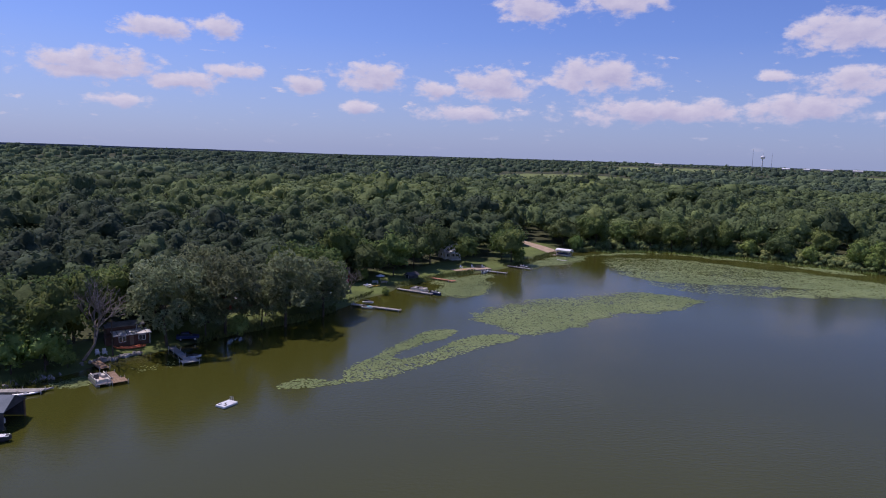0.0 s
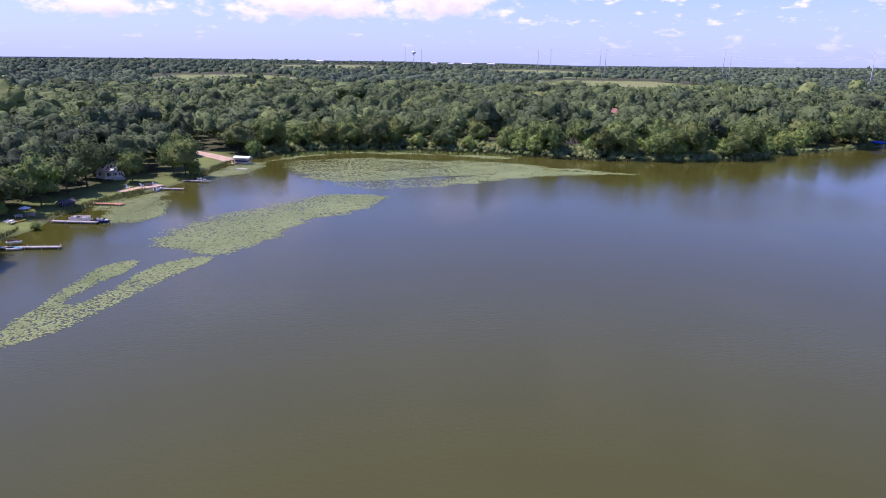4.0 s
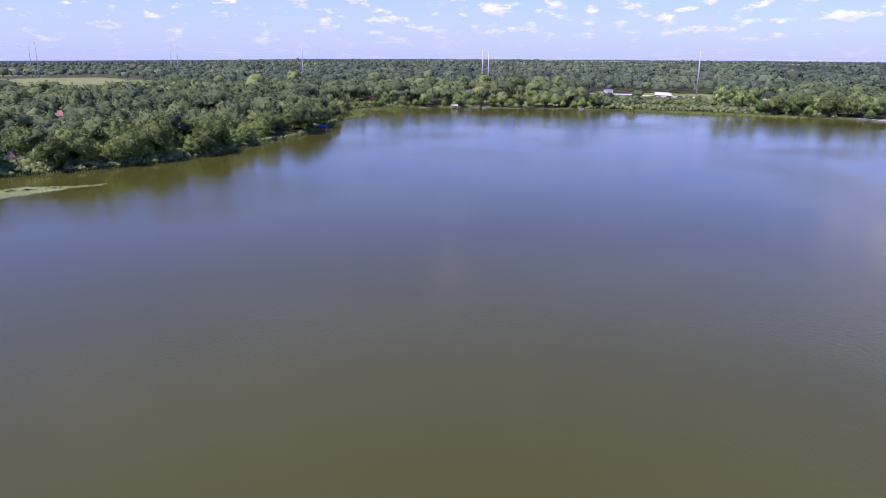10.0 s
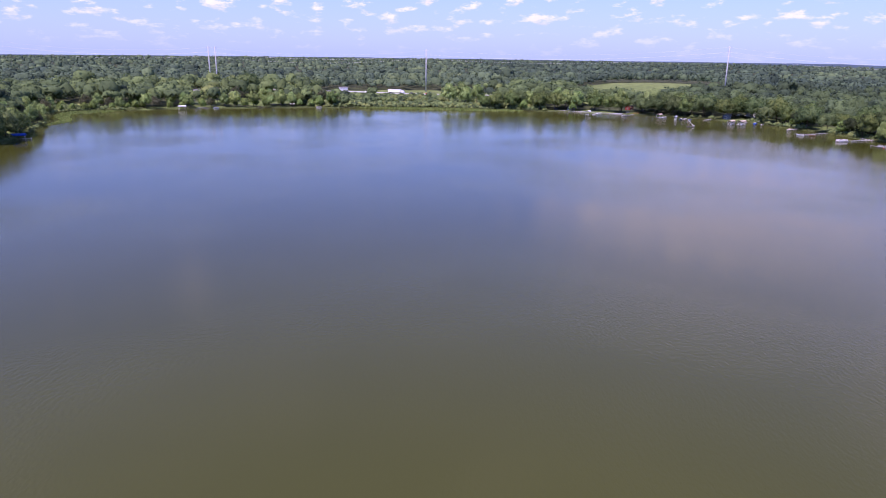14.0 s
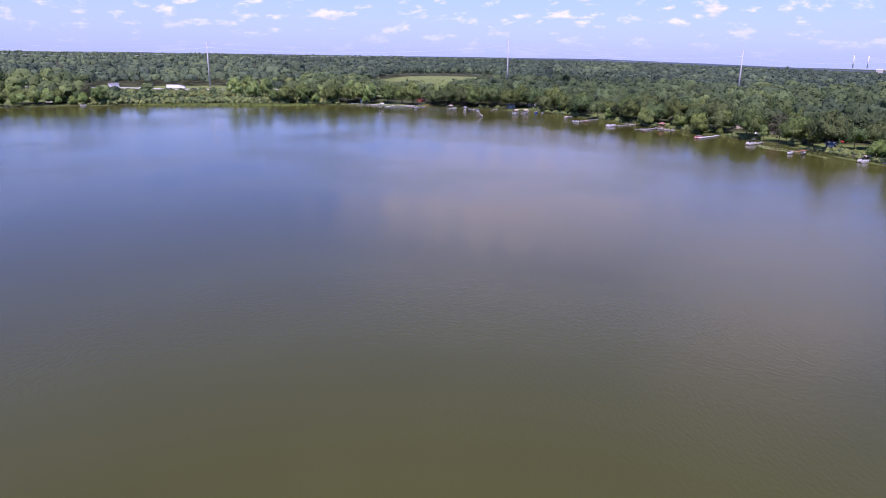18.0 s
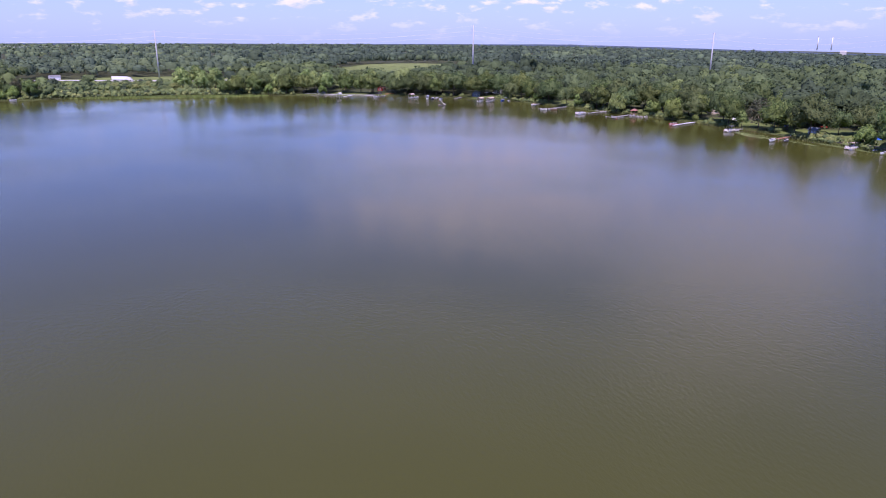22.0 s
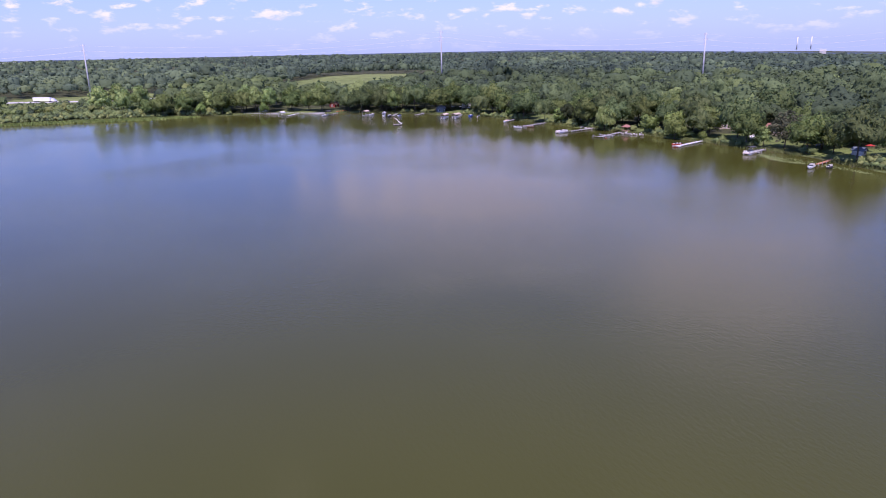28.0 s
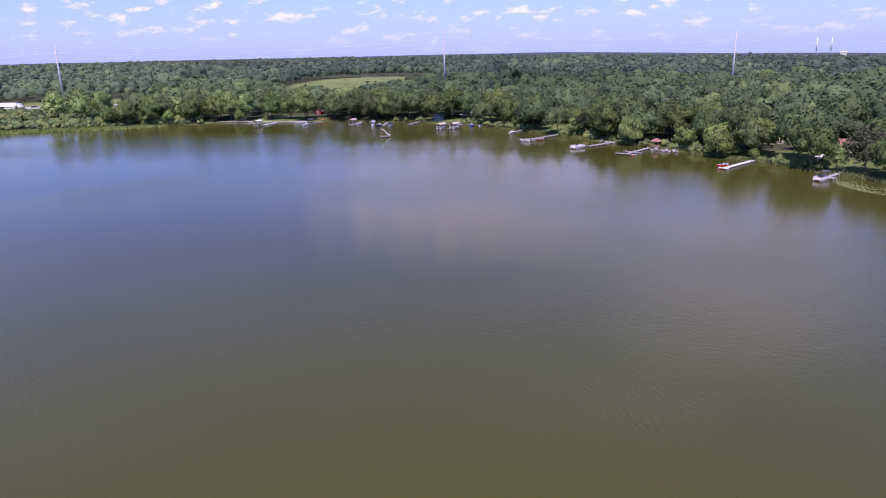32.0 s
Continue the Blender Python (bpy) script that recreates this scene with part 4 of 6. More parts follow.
def undergrowth():
    rng = np.random.RandomState(31)
    ring = smooth_ring(SHORE, 30)
    n = 5200
    k = rng.randint(len(ring) - 1, size=n)
    t = ring[k + 1] - ring[k]
    t /= np.linalg.norm(t, axis=1, keepdims=True) + 1e-9
    off = 1.0 + 15 * rng.uniform(0, 1, n) ** 1.4
    pts = ring[k] + np.stack([-t[:, 1], t[:, 0]], 1) * off[:, None]
    keep = wild(pts[:, 0], pts[:, 1])
    pts, off = pts[keep], off[keep]
    d = ring_distance(pts[:, 0], pts[:, 1], RING)
    keep = (d > 0.7) & ((pts[:, 1] > -150) | (d < 5.5))
    pts, d = pts[keep], d[keep]
    size = 0.45 + 0.8 * np.clip(d / 9, 0, 1)
    tones = np.clip(0.72 + rng.normal(0, 0.2, len(pts)), 0, 1)
    grove("undergrowth", "dense green brush along the wild shore", "bushes", pts, ground_height(pts[:, 0], pts[:, 1], d) - 0.2, tones, rng, np.stack([size, size], 1), 3.4, 3.6, 6, 36, 0.55, 0.0, 8, True, sub=2, core=0.92)


undergrowth()


def scrub():
    """Low brush and saplings on the flat ground between the far shore and the highway."""
    rng = np.random.RandomState(33)
    pts = np.stack([rng.uniform(576, 712, 1500), rng.uniform(-75, 118, 1500)], 1)
    d = ring_distance(pts[:, 0], pts[:, 1], RING)
    keep = (d > 3) & (waves(pts[:, 0], pts[:, 1], 16, 8) + rng.normal(0, 0.3, len(pts)) > -0.35) & (pts[:, 0] < 668 + 0.25 * pts[:, 1])
    pts, d = pts[keep], d[keep]
    size = rng.uniform(0.75, 1.5, len(pts)) * np.where(rng.uniform(size=len(pts)) < 0.07, 1.7, 1)
    tones = np.clip(0.55 + rng.normal(0, 0.26, len(pts)), 0, 1)
    grove("scrub", "low scrub and saplings before the highway", "bushes", pts, ground_height(pts[:, 0], pts[:, 1], d) - 0.2, tones, rng, np.stack([size, size], 1), 3.6, 4.0, 7, 60, 0.6, 0.02, 8, True, core=0.9)


scrub()


# ---- reeds and water plants ----
def blades(name, label, pts, z, height, width, seed, mat="reed"):
    rng = np.random.RandomState(seed)
    n = len(pts)
    w = rng.uniform(0, math.pi, n)
    h = height * rng.uniform(0.55, 1.2, n)
    lean = rng.normal(0, 0.28, (n, 2))
    dx, dy = np.cos(w) * width / 2, np.sin(w) * width / 2
    b = np.stack([pts[:, 0], pts[:, 1], z], 1)
    side = np.stack([dx, dy, np.zeros(n)], 1)
    tip = b + np.stack([lean[:, 0] * h, lean[:, 1] * h, h], 1)
    v = np.stack([b - side, b + side, tip + side * 0.35, tip - side * 0.35], 1)
    tagged(new(name, quads_mesh(name, v, M[mat])), label, "reeds", kind="stuff")


def shore_reeds():
    rng = np.random.RandomState(41)
    ring = smooth_ring(SHORE, 30)[60:-180]
    n = 34000
    k = rng.randint(len(ring) - 1, size=n)
    t = ring[k + 1] - ring[k]
    t /= np.linalg.norm(t, axis=1, keepdims=True) + 1e-9
    off = rng.uniform(-0.6, 2.2, n)
    pts = ring[k] + np.stack([-t[:, 1], t[:, 0]], 1) * off[:, None]
    thick = waves(pts[:, 0], pts[:, 1], 7, 8)
    pts = pts[((thick > -0.25) | wild(pts[:, 0], pts[:, 1])) & ~((pts[:, 0] < -50) & (pts[:, 1] > 112))]
    d = ring_distance(pts[:, 0], pts[:, 1], RING)
    blades("shore_reeds", "green reeds and tall grass along the water's edge", pts, np.maximum(ground_height(pts[:, 0], pts[:, 1], d), -0.1), 0.8, 0.26, 42)
    # the marsh belts of the point and of the far shore
    belts = []
    for ring2, m in (([(405, 232), (440, 236), (478, 258), (512, 258), (524, 232), (505, 236), (478, 247), (440, 229)], 7000),
                     ([(574, 70), (562, 40), (556, 5), (548, -40), (553, -66), (566, -40), (572, 5), (577, 50)], 18000),
                     ([(70, 284), (92, 287), (115, 279), (137, 265), (158, 247), (160, 252), (138, 272), (116, 287), (92, 295), (66, 291)], 7000)):
        ring2 = smooth_ring(ring2, 5)
        lo, hi = ring2.min(0), ring2.max(0)
        p = rng.uniform(lo, hi, (m, 2))
        belts.append(p[ring_distance(p[:, 0], p[:, 1], ring2) < 0])
    p = np.concatenate(belts)
    blades("marsh_reeds", "low yellow-green marsh reeds standing in shallow water", p, np.full(len(p), -0.05), 0.75, 0.9, 44, "marsh")


shore_reeds()


def lily_beds():
    """Floating pads inside soft-edged beds; each pad a notched leaf lying on the water."""
    rng = np.random.RandomState(51)
    beds = [([(-28, 109), (-18, 112), (-10, 116), (0, 126), (12, 140), (17, 147), (7, 146), (-5, 130), (-9, 131), (1, 145), (3, 151), (-3, 149), (-11, 134), (-17, 121), (-18, 115), (-25, 115)], 0.95, 0.62),
            ([(6, 163), (12, 176), (24, 188), (37, 192), (48, 202), (62, 204), (76, 191), (60, 177), (41, 165), (27, 151), (16, 148), (10, 157)], 1.0, 0.75),
            ([(66, 216), (80, 201), (105, 198), (138, 201), (160, 197), (178, 186), (168, 205), (152, 217), (122, 216), (96, 217), (76, 228)], 1.2, 0.78),
            ([(64, 226), (95, 216), (150, 214), (150, 234), (122, 254), (98, 270), (78, 276), (60, 266)], 1.2, 0.2),
            ([(56, 276), (80, 288), (105, 286), (132, 271), (156, 250), (150, 243), (128, 262), (104, 278), (82, 281), (62, 272)], 1.2, 0.6),
            ([(-4, 212), (8, 222), (22, 230), (18, 215), (12, 192), (1, 186), (-2, 196)], 0.8, 0.5),
            ([(26, 240), (40, 262), (56, 275), (52, 258), (40, 244), (30, 234)], 0.85, 0.65),
            ([(-56, 118), (-50, 124), (-47, 119), (-53, 113)], 0.6, 0.0), ([(-66, 109), (-60, 113), (-58, 109), (-63, 106)], 0.6, 0.5),
            ([(268, -226), (282, -236), (262, -236), (240, -233), (236, -229), (250, -229)], 0.8, -0.25)]
    pads = []
    for n, (ring, size, fill) in enumerate(beds):
        ring = smooth_ring(ring, 4)
        lo, hi = ring.min(0) - 4, ring.max(0) + 4
        area = np.prod(hi - lo)
        size = size * 0.4
        p = rng.uniform(lo, hi, (int(area / (size * size * 0.42)), 2))
        d = ring_distance(p[:, 0], p[:, 1], ring)
        broad, small = waves(p[:, 0], p[:, 1], 8 if n != 3 else 11, 60 + n), waves(p[:, 0], p[:, 1], 2.0, 70 + n)
        soft = 0.35 if n in (0, 7, 8, 9) else 1.0
        open_water = np.clip(1 - (d + soft * (2.4 * broad + 1.3 * small + 0.8) - (0.9 if n == 0 else 0)) / (-3.2 * soft), 0, 1)
        share = np.clip(fill + 0.3 - 0.34 * broad - 0.12 * small, 0.06, 1.0) * (1 - open_water)
        if n in (1, 2):                # thinning out towards the shore
            share = share * np.clip(0.85 - 0.9 * ((p - ring.mean(0)) @ np.array((-0.5, 0.86))) / (20 if n == 1 else 14), 0.12, 1)
        keep = rng.uniform(size=len(p)) < share
        p = p[keep]
        w = rng.uniform(0, 2 * math.pi, (len(p), 1)) + np.arange(5) / 5 * 2 * math.pi * 0.94
        r = (size * rng.uniform(0.4, 0.8, len(p)))[:, None] * (1 + 0.18 * np.cos(w * 2 + 1))
        v = np.stack([p[:, :1] + r * np.cos(w), p[:, 1:] + r * np.sin(w), 0.02 + 0.012 * rng.uniform(size=(len(p), 1)) + 0.02 * np.sin(w + 2)], -1)
        pads.append(v)
    v = np.concatenate(pads)
    tagged(new("lily_pads", quads_mesh("lily_pads", v.reshape(-1, 3), M["lily"], 5)), "beds of green floating lily pads on the lake", "water plants", kind="stuff")
    ring = smooth_ring([(150, 212), (158, 206), (176, 192), (168, 200), (160, 208), (150, 217)], 4)
    p = rng.uniform(ring.min(0), ring.max(0), (1500, 2))
    p = p[ring_distance(p[:, 0], p[:, 1], ring) < 0.3]
    w = rng.uniform(0, 6.28, (len(p), 1)) + np.arange(7) / 7 * 6.28
    v = np.stack([p[:, :1] + 0.5 * np.cos(w), p[:, 1:] + 0.5 * np.sin(w), np.full(w.shape, 0.05)], -1)
    tagged(new("yellow_pads", quads_mesh("yellow_pads", v.reshape(-1, 3), M["pad_yellow"], 7)), "yellowing tongue of floating water plants", "water plants", kind="stuff")


lily_beds()


# ---- the power line ----
def transmission_pole(x, y, top):
    g = near_height(x, y)
    ob = thing("transmission_pole", pose(x, y, g), "tall pale grey steel power-line pole with short arms", "power pole", "poles of the power line")
    h = top - g
    part("mast", Shape().tube((0, 0, -1), (0, 0, h), 0.85, 0.42, 12), M["galvanised"], ob, smooth=True)
    for k, (z, l) in enumerate(((h - 1.2, 1.6), (h - 5.0, 1.9), (h - 8.8, 1.9))):
        part("arm", Shape().tube((0, -l, z + 0.5), (0, 0, z), 0.10, 0.2, 6).tube((0, 0, z), (0, l, z + 0.5), 0.2, 0.10, 6), M["galvanised"], ob)
        for s in (-1, 1):
            part("insulator", Shape().tube((0, s * l, z + 0.5), (0, s * l, z - 1.1), 0.11, 0.11, 6), M["concrete"], ob)
    return ob


POLES = [(770, 1110, 61), (814, 983, 58), (820, 976, 58), (928, 813, 56), (934, 805, 55), (790, 486, 53), (739, 231, 47), (742, 225, 47), (774, 9, 47), (688, -284, 53), (558, -466, 46), (427, -550, 48)]
for px, py, pt in POLES:
    transmission_pole(px, py, pt)


# ---- things by the water ----
def boards(shape, length, width, z, thick=0.04, pitch=0.42, axis="x"):
    """Decking laid crosswise with open joints."""
    n = max(2, int(length / pitch))
    p = length / n
    for i in range(n):
        shape.box((p * (i + 0.5), 0, z), (p * 0.9, width, thick))
    return shape


def dock(x0, y0, x1, y1, width=1.3, mat="dock_wood", label="weathered grey wooden dock standing on posts in the lake", head=None, z=0.5):
    """A jetty from the shore end to the lake end; head: length and width of a platform across its end."""
    l = math.hypot(x1 - x0, y1 - y0)
    ob = thing("dock", pose(x0, y0, 0, 0, 0, math.degrees(math.atan2(y1 - y0, x1 - x0))), label, "dock", "docks round the lake")
    part("decking", boards(Shape(), l, width, z), M[mat], ob)
    for s in (-1, 1):
        part("stringer", Shape().box((l / 2, s * (width / 2 - 0.08), z - 0.12), (l, 0.06, 0.2)), M[mat], ob)
    n = max(2, int(l / 3) + 1)
    posts = [(l * i / (n - 1) * 0.97 + 0.1, s * (width / 2 + 0.06)) for i in range(n) for s in (-1, 1)]
    if head:
        hl, hw = head
        deck = Shape()
        m = max(2, int(hw / 0.42))
        for i in range(m):
            deck.box((l + hl / 2, -hw / 2 + (i + 0.5) * hw / m, z + 0.005), (hl, hw / m * 0.9, 0.04))
        part("platform", deck, M[mat], ob)
        posts += [(l + 0.1, -hw / 2), (l + 0.1, hw / 2), (l + hl - 0.1, -hw / 2), (l + hl - 0.1, hw / 2)]
    for px, py in posts:
        part("post", Shape().tube((px, py, -1.6), (px, py, z + 0.35), 0.06, 0.06, 6), M["steel"], ob)
    return ob


def hull_rings(length, beam, depth, n=9, sheer=0.18, transom=0.8):
    rings = []
    for i in range(n):
        t = i / (n - 1)
        b = beam / 2 * (transom + (1 - transom) * min(1, t * 3)) * (1 - max(0, (t - 0.5) / 0.5) ** 2.2 * 0.97)
        zt = depth * (1 + sheer * t * t)
        zb = depth * 0.06 + max(0, t - 0.7) ** 2 * depth * 4.5
        x = (t - 0.5) * length
        rings.append([(x, -b, zt), (x, -b * 0.86, zt * 0.45), (x, -b * 0.35, zb), (x, b * 0.35, zb), (x, b * 0.86, zt * 0.45), (x, b, zt)])
    return rings


def outboard(parent, x, y, z, mat="black"):
    ob = part("outboard_motor", Shape().box((x, y, z + 0.35), (0.4, 0.34, 0.42), ry=-8).box((x - 0.06, y, z - 0.15), (0.16, 0.14, 0.9)), M[mat], parent, "dark outboard motor cowling on the stern")
    return ob


def runabout(x, y, turn, length=5.2, hull="gel_white", inside="seat", cover=None, label="white fibreglass runabout moored at the dock", z=-0.12):
    length = length * (0.85 if x > 150 else 1)
    ob = thing("motor_boat", pose(x, y, z, 0, 0, turn), label, "boat", "boats on the lake")
    beam = length * 0.4
    part("hull", Shape().loft(hull_rings(length, beam, 0.85)), M[hull], ob)
    part("deck", Shape().box((length * 0.3, 0, 0.92), (length * 0.28, beam * 0.55, 0.08)), M["gel_white"], ob)
    if cover:
        part("cover", Shape().loft([[(-length * 0.46, -beam * 0.44, 0.9), (-length * 0.46, 0, 1.15), (-length * 0.46, beam * 0.44, 0.9)],
                                    [(0, -beam * 0.5, 0.92), (0, 0, 1.5), (0, beam * 0.5, 0.92)], [(length * 0.42, -beam * 0.15, 1.02), (length * 0.42, 0, 1.08), (length * 0.42, beam * 0.15, 1.02)]]), M[cover], ob)
    else:
        part("cockpit_floor", Shape().box((-length * 0.12, 0, 0.89), (length * 0.5, beam * 0.74, 0.04)), M["charcoal"], ob)
        part("windshield", Shape().box((length * 0.13, 0, 1.12), (0.06, beam * 0.7, 0.42), ry=-30), M["glass"], ob)
        for sx in (-0.3, -0.02):
            part("bench_seat", Shape().box((length * sx, 0, 1.0), (0.5, beam * 0.66, 0.24)).box((length * sx - 0.24, 0, 1.2), (0.1, beam * 0.66, 0.4)), M[inside], ob)
    outboard(ob, -length * 0.53, 0, 0.7)
    return ob


def pontoon_boat(x, y, turn, length=6.4, fence="gel_white", canopy=None, label="pontoon boat with a railed deck and cushioned seats", z=-0.1):
    length = length * (0.85 if x > 150 else 1)
    ob = thing("pontoon_boat", pose(x, y, z, 0, 0, turn), label, "boat", "boats on the lake")
    w, l = 2.45, length
    for s in (-1, 1):
        part("pontoon", Shape().tube((-l / 2, s * 0.85, 0.22), (l / 2 - 0.5, s * 0.85, 0.22), 0.31, 0.31, 10).tube((l / 2 - 0.5, s * 0.85, 0.22), (l / 2, s * 0.85, 0.42), 0.31, 0.06, 10), M["alu"], ob, smooth=True)
    part("deck", Shape().box((0, 0, 0.6), (l * 0.97, w, 0.12)), M["tan"], ob)
    for s in (-1, 1):
        part("side_fence", Shape().box((0, s * w * 0.49, 0.98), (l * 0.8, 0.05, 0.56)), M[fence], ob)
        part("rail", Shape().tube((-l * 0.4, s * w * 0.49, 1.32), (l * 0.4, s * w * 0.49, 1.32), 0.035, 0.035, 5), M["alu"], ob)
    for e in (-1, 1):
        part("end_fence", Shape().box((e * l * 0.4, 0, 0.98), (0.05, w * 0.6, 0.56)), M[fence], ob)
    for sx, sy in ((0.28, 0.8), (0.28, -0.8), (-0.26, 0.8), (-0.3, -0.6)):
        part("bench_seat", Shape().box((l * sx, sy, 0.88), (1.3, 0.62, 0.42)).box((l * sx, sy + 0.3 * (1 if sy > 0 else -1), 1.15), (1.3, 0.14, 0.5)), M["seat"], ob)
    part("console", Shape().box((-0.1, -0.55, 1.05), (0.55, 0.7, 0.8)).box((0.1, -0.55, 1.55), (0.05, 0.66, 0.3), ry=-20), M["charcoal"], ob)
    if canopy:
        top = part("bimini_top", arched(l * 0.5, w * 0.96, 2.55, 0.22), M[canopy], ob)
        top.location = (-l * 0.12, 0, 0)
        for sx in (-0.35, 0.1):
            for s in (-1, 1):
                part("bow_tube", Shape().tube((l * sx, s * w * 0.47, 1.3), (l * sx, s * w * 0.45, 2.5), 0.025, 0.025, 5), M["alu"], ob)
    outboard(ob, -l * 0.52, 0, 0.55)
    return ob


def arched(length, width, z, rise, n=7, drop=0.0):
    """A thin arched roof along x."""
    prof = []
    for i in range(n):
        t = i / (n - 1) * 2 - 1
        prof.append((t * width / 2, z + rise * (1 - t * t)))
    if drop:
        prof = [(-width / 2, z - drop)] + prof + [(width / 2, z - drop)]
    ring = [(a, b) for a, b in prof] + [(a, b - 0.05) for a, b in reversed(prof)]
    return Shape().loft([[(-length / 2, a, b) for a, b in ring], [(length / 2, a, b) for a, b in ring]])


def boat_lift(x, y, turn, canopy="tan", length=7.0, width=3.1, label="boat lift with an arched canvas canopy over the water", boat=True):
    length, width = (length * 0.88, width * 0.88) if x > 150 else (length, width)
    ob = thing("boat_lift", pose(x, y, 0, 0, 0, turn), label, "boat lift", "boat lifts along the shore")
    part("canopy", arched(length, width, 2.5, 0.55, 9, 0.45), M[canopy], ob)
    for sx in (-0.42, 0.42):
        for s in (-1, 1):
            part("post", Shape().tube((length * sx, s * width * 0.47, -1.4), (length * sx, s * width * 0.47, 2.5), 0.06, 0.06, 6), M["alu"], ob)
        part("cross_beam", Shape().tube((length * sx, -width * 0.47, 0.2), (length * sx, width * 0.47, 0.2), 0.06, 0.06, 6), M["alu"], ob)
    for s in (-1, 1):
        part("bunk", Shape().box((0, s * 0.6, 0.35), (length * 0.8, 0.15, 0.12)), M["dock_wood"], ob)
    return ob


def jet_ski(x, y, turn, mat="teal", label="teal and white personal watercraft beside the dock", z=0.0):
    ob = thing("jet_ski", pose(x, y, z, 0, 0, turn), label, "watercraft", "boats on the lake")
    part("hull", Shape().loft(hull_rings(3.0, 1.2, 0.5, 8)), M["gel_white"], ob)
    part("hood", Shape().loft([[(-0.1, -0.4, 0.5), (-0.1, 0, 0.95), (-0.1, 0.4, 0.5)], [(0.6, -0.42, 0.5), (0.6, 0, 0.85), (0.6, 0.42, 0.5)], [(1.35, -0.08, 0.55), (1.35, 0, 0.6), (1.35, 0.08, 0.55)]]), M[mat], ob)
    part("seat", Shape().box((-0.65, 0, 0.68), (1.2, 0.4, 0.34)), M["black"], ob)
    part("handlebar", Shape().tube((0.0, -0.36, 1.02), (0.0, 0.36, 1.02), 0.03, 0.03, 5), M["black"], ob)
    return ob


def kayak(x, y, turn, mat="orange", length=3.4, label="orange plastic kayak lying on the lawn"):
    ob = thing("kayak", pose(x, y, near_height(x, y) + 0.02, 0, 0, turn), label, "kayak", "kayaks on the shore")
    rings = []
    for i in range(9):
        t = i / 8 * 2 - 1
        w = 0.38 * (1 - abs(t) ** 2.2) + 0.02
        rings.append([(t * length / 2, w * math.cos(a), 0.18 + 0.16 * math.sin(a) + 0.12 * t * t) for a in np.linspace(0, 2 * math.pi, 9)[:-1]])
    part("hull", Shape().loft(rings), M[mat], ob, smooth=True)
    part("cockpit", Shape().box((-0.1, 0, 0.345), (0.8, 0.4, 0.04)), M["black"], ob)
    return ob


def swim_raft(x, y, turn, sx=3.1, sy=2.1):
    ob = thing("swim_raft", pose(x, y, 0, 0, 0, turn), "white floating swim raft with a small ladder", "raft")
    part("deck", boards(Shape(), sx, sy, 0.34, 0.06, 0.5), M["gel_white"], ob)
    part("skirt", Shape().box((sx / 2, 0, 0.18), (sx, sy, 0.24)), M["white_paint"], ob)
    for k, (px, py) in enumerate(((0.55, 0.5), (0.75, -0.45), (1.25, 0.1))):
        part("deck_mat", Shape().box((px, py, 0.385), (0.55, 0.26, 0.02), rz=20 * k), M["charcoal"], ob, "dark mat lying on the raft")
    for s in (-0.22, 0.22):
        part("ladder_rail", Shape().tube((sx - 0.15, s + 0.4, 0.3), (sx - 0.1, s + 0.4, 0.95), 0.03, 0.03, 6).tube((sx - 0.1, s + 0.4, 0.95), (sx + 0.2, s + 0.4, 0.9), 0.03, 0.03, 6).tube((sx + 0.2, s + 0.4, 0.9), (sx + 0.22, s + 0.4, -0.6), 0.03, 0.03, 6), M["alu"], ob)
    return ob


def slide_raft(x, y, turn):
    ob = thing("slide_raft", pose(x, y, 0, 0, 0, turn), "floating raft with a tall white water slide", "raft")
    part("deck", boards(Shape(), 4.4, 2.6, 0.4, 0.06, 0.4), M["dock_wood"], ob)
    part("float", Shape().box((2.2, 0, 0.18), (4.2, 2.4, 0.3)), M["charcoal"], ob)
    path = [(0.9, 3.4), (1.5, 3.3), (2.1, 2.6), (2.8, 1.7), (3.6, 1.0), (4.6, 0.65)]
    rings = []
    for px, pz in path:
        rings.append([(px, -0.42, pz + 0.28), (px, -0.36, pz), (px, 0.36, pz), (px, 0.42, pz + 0.28), (px, 0.44, pz - 0.05), (px, -0.44, pz - 0.05)])
    part("slide", Shape().loft(rings), M["gel_white"], ob)
    for px in (0.2, 1.2):
        for s in (-0.5, 0.5):
            part("tower_leg", Shape().tube((px, s, 0.4), (px, s, 4.0 if px < 1 else 3.4), 0.06, 0.06, 6), M["brown_wood"], ob)
    part("tower_platform", Shape().box((0.6, 0, 3.3), (1.2, 1.1, 0.08)), M["brown_wood"], ob)
    for k in range(6):
        part("rung", Shape().tube((0.15, -0.45, 0.8 + 0.45 * k), (0.15, 0.45, 0.8 + 0.45 * k), 0.03, 0.03, 5), M["alu"], ob)
    return ob


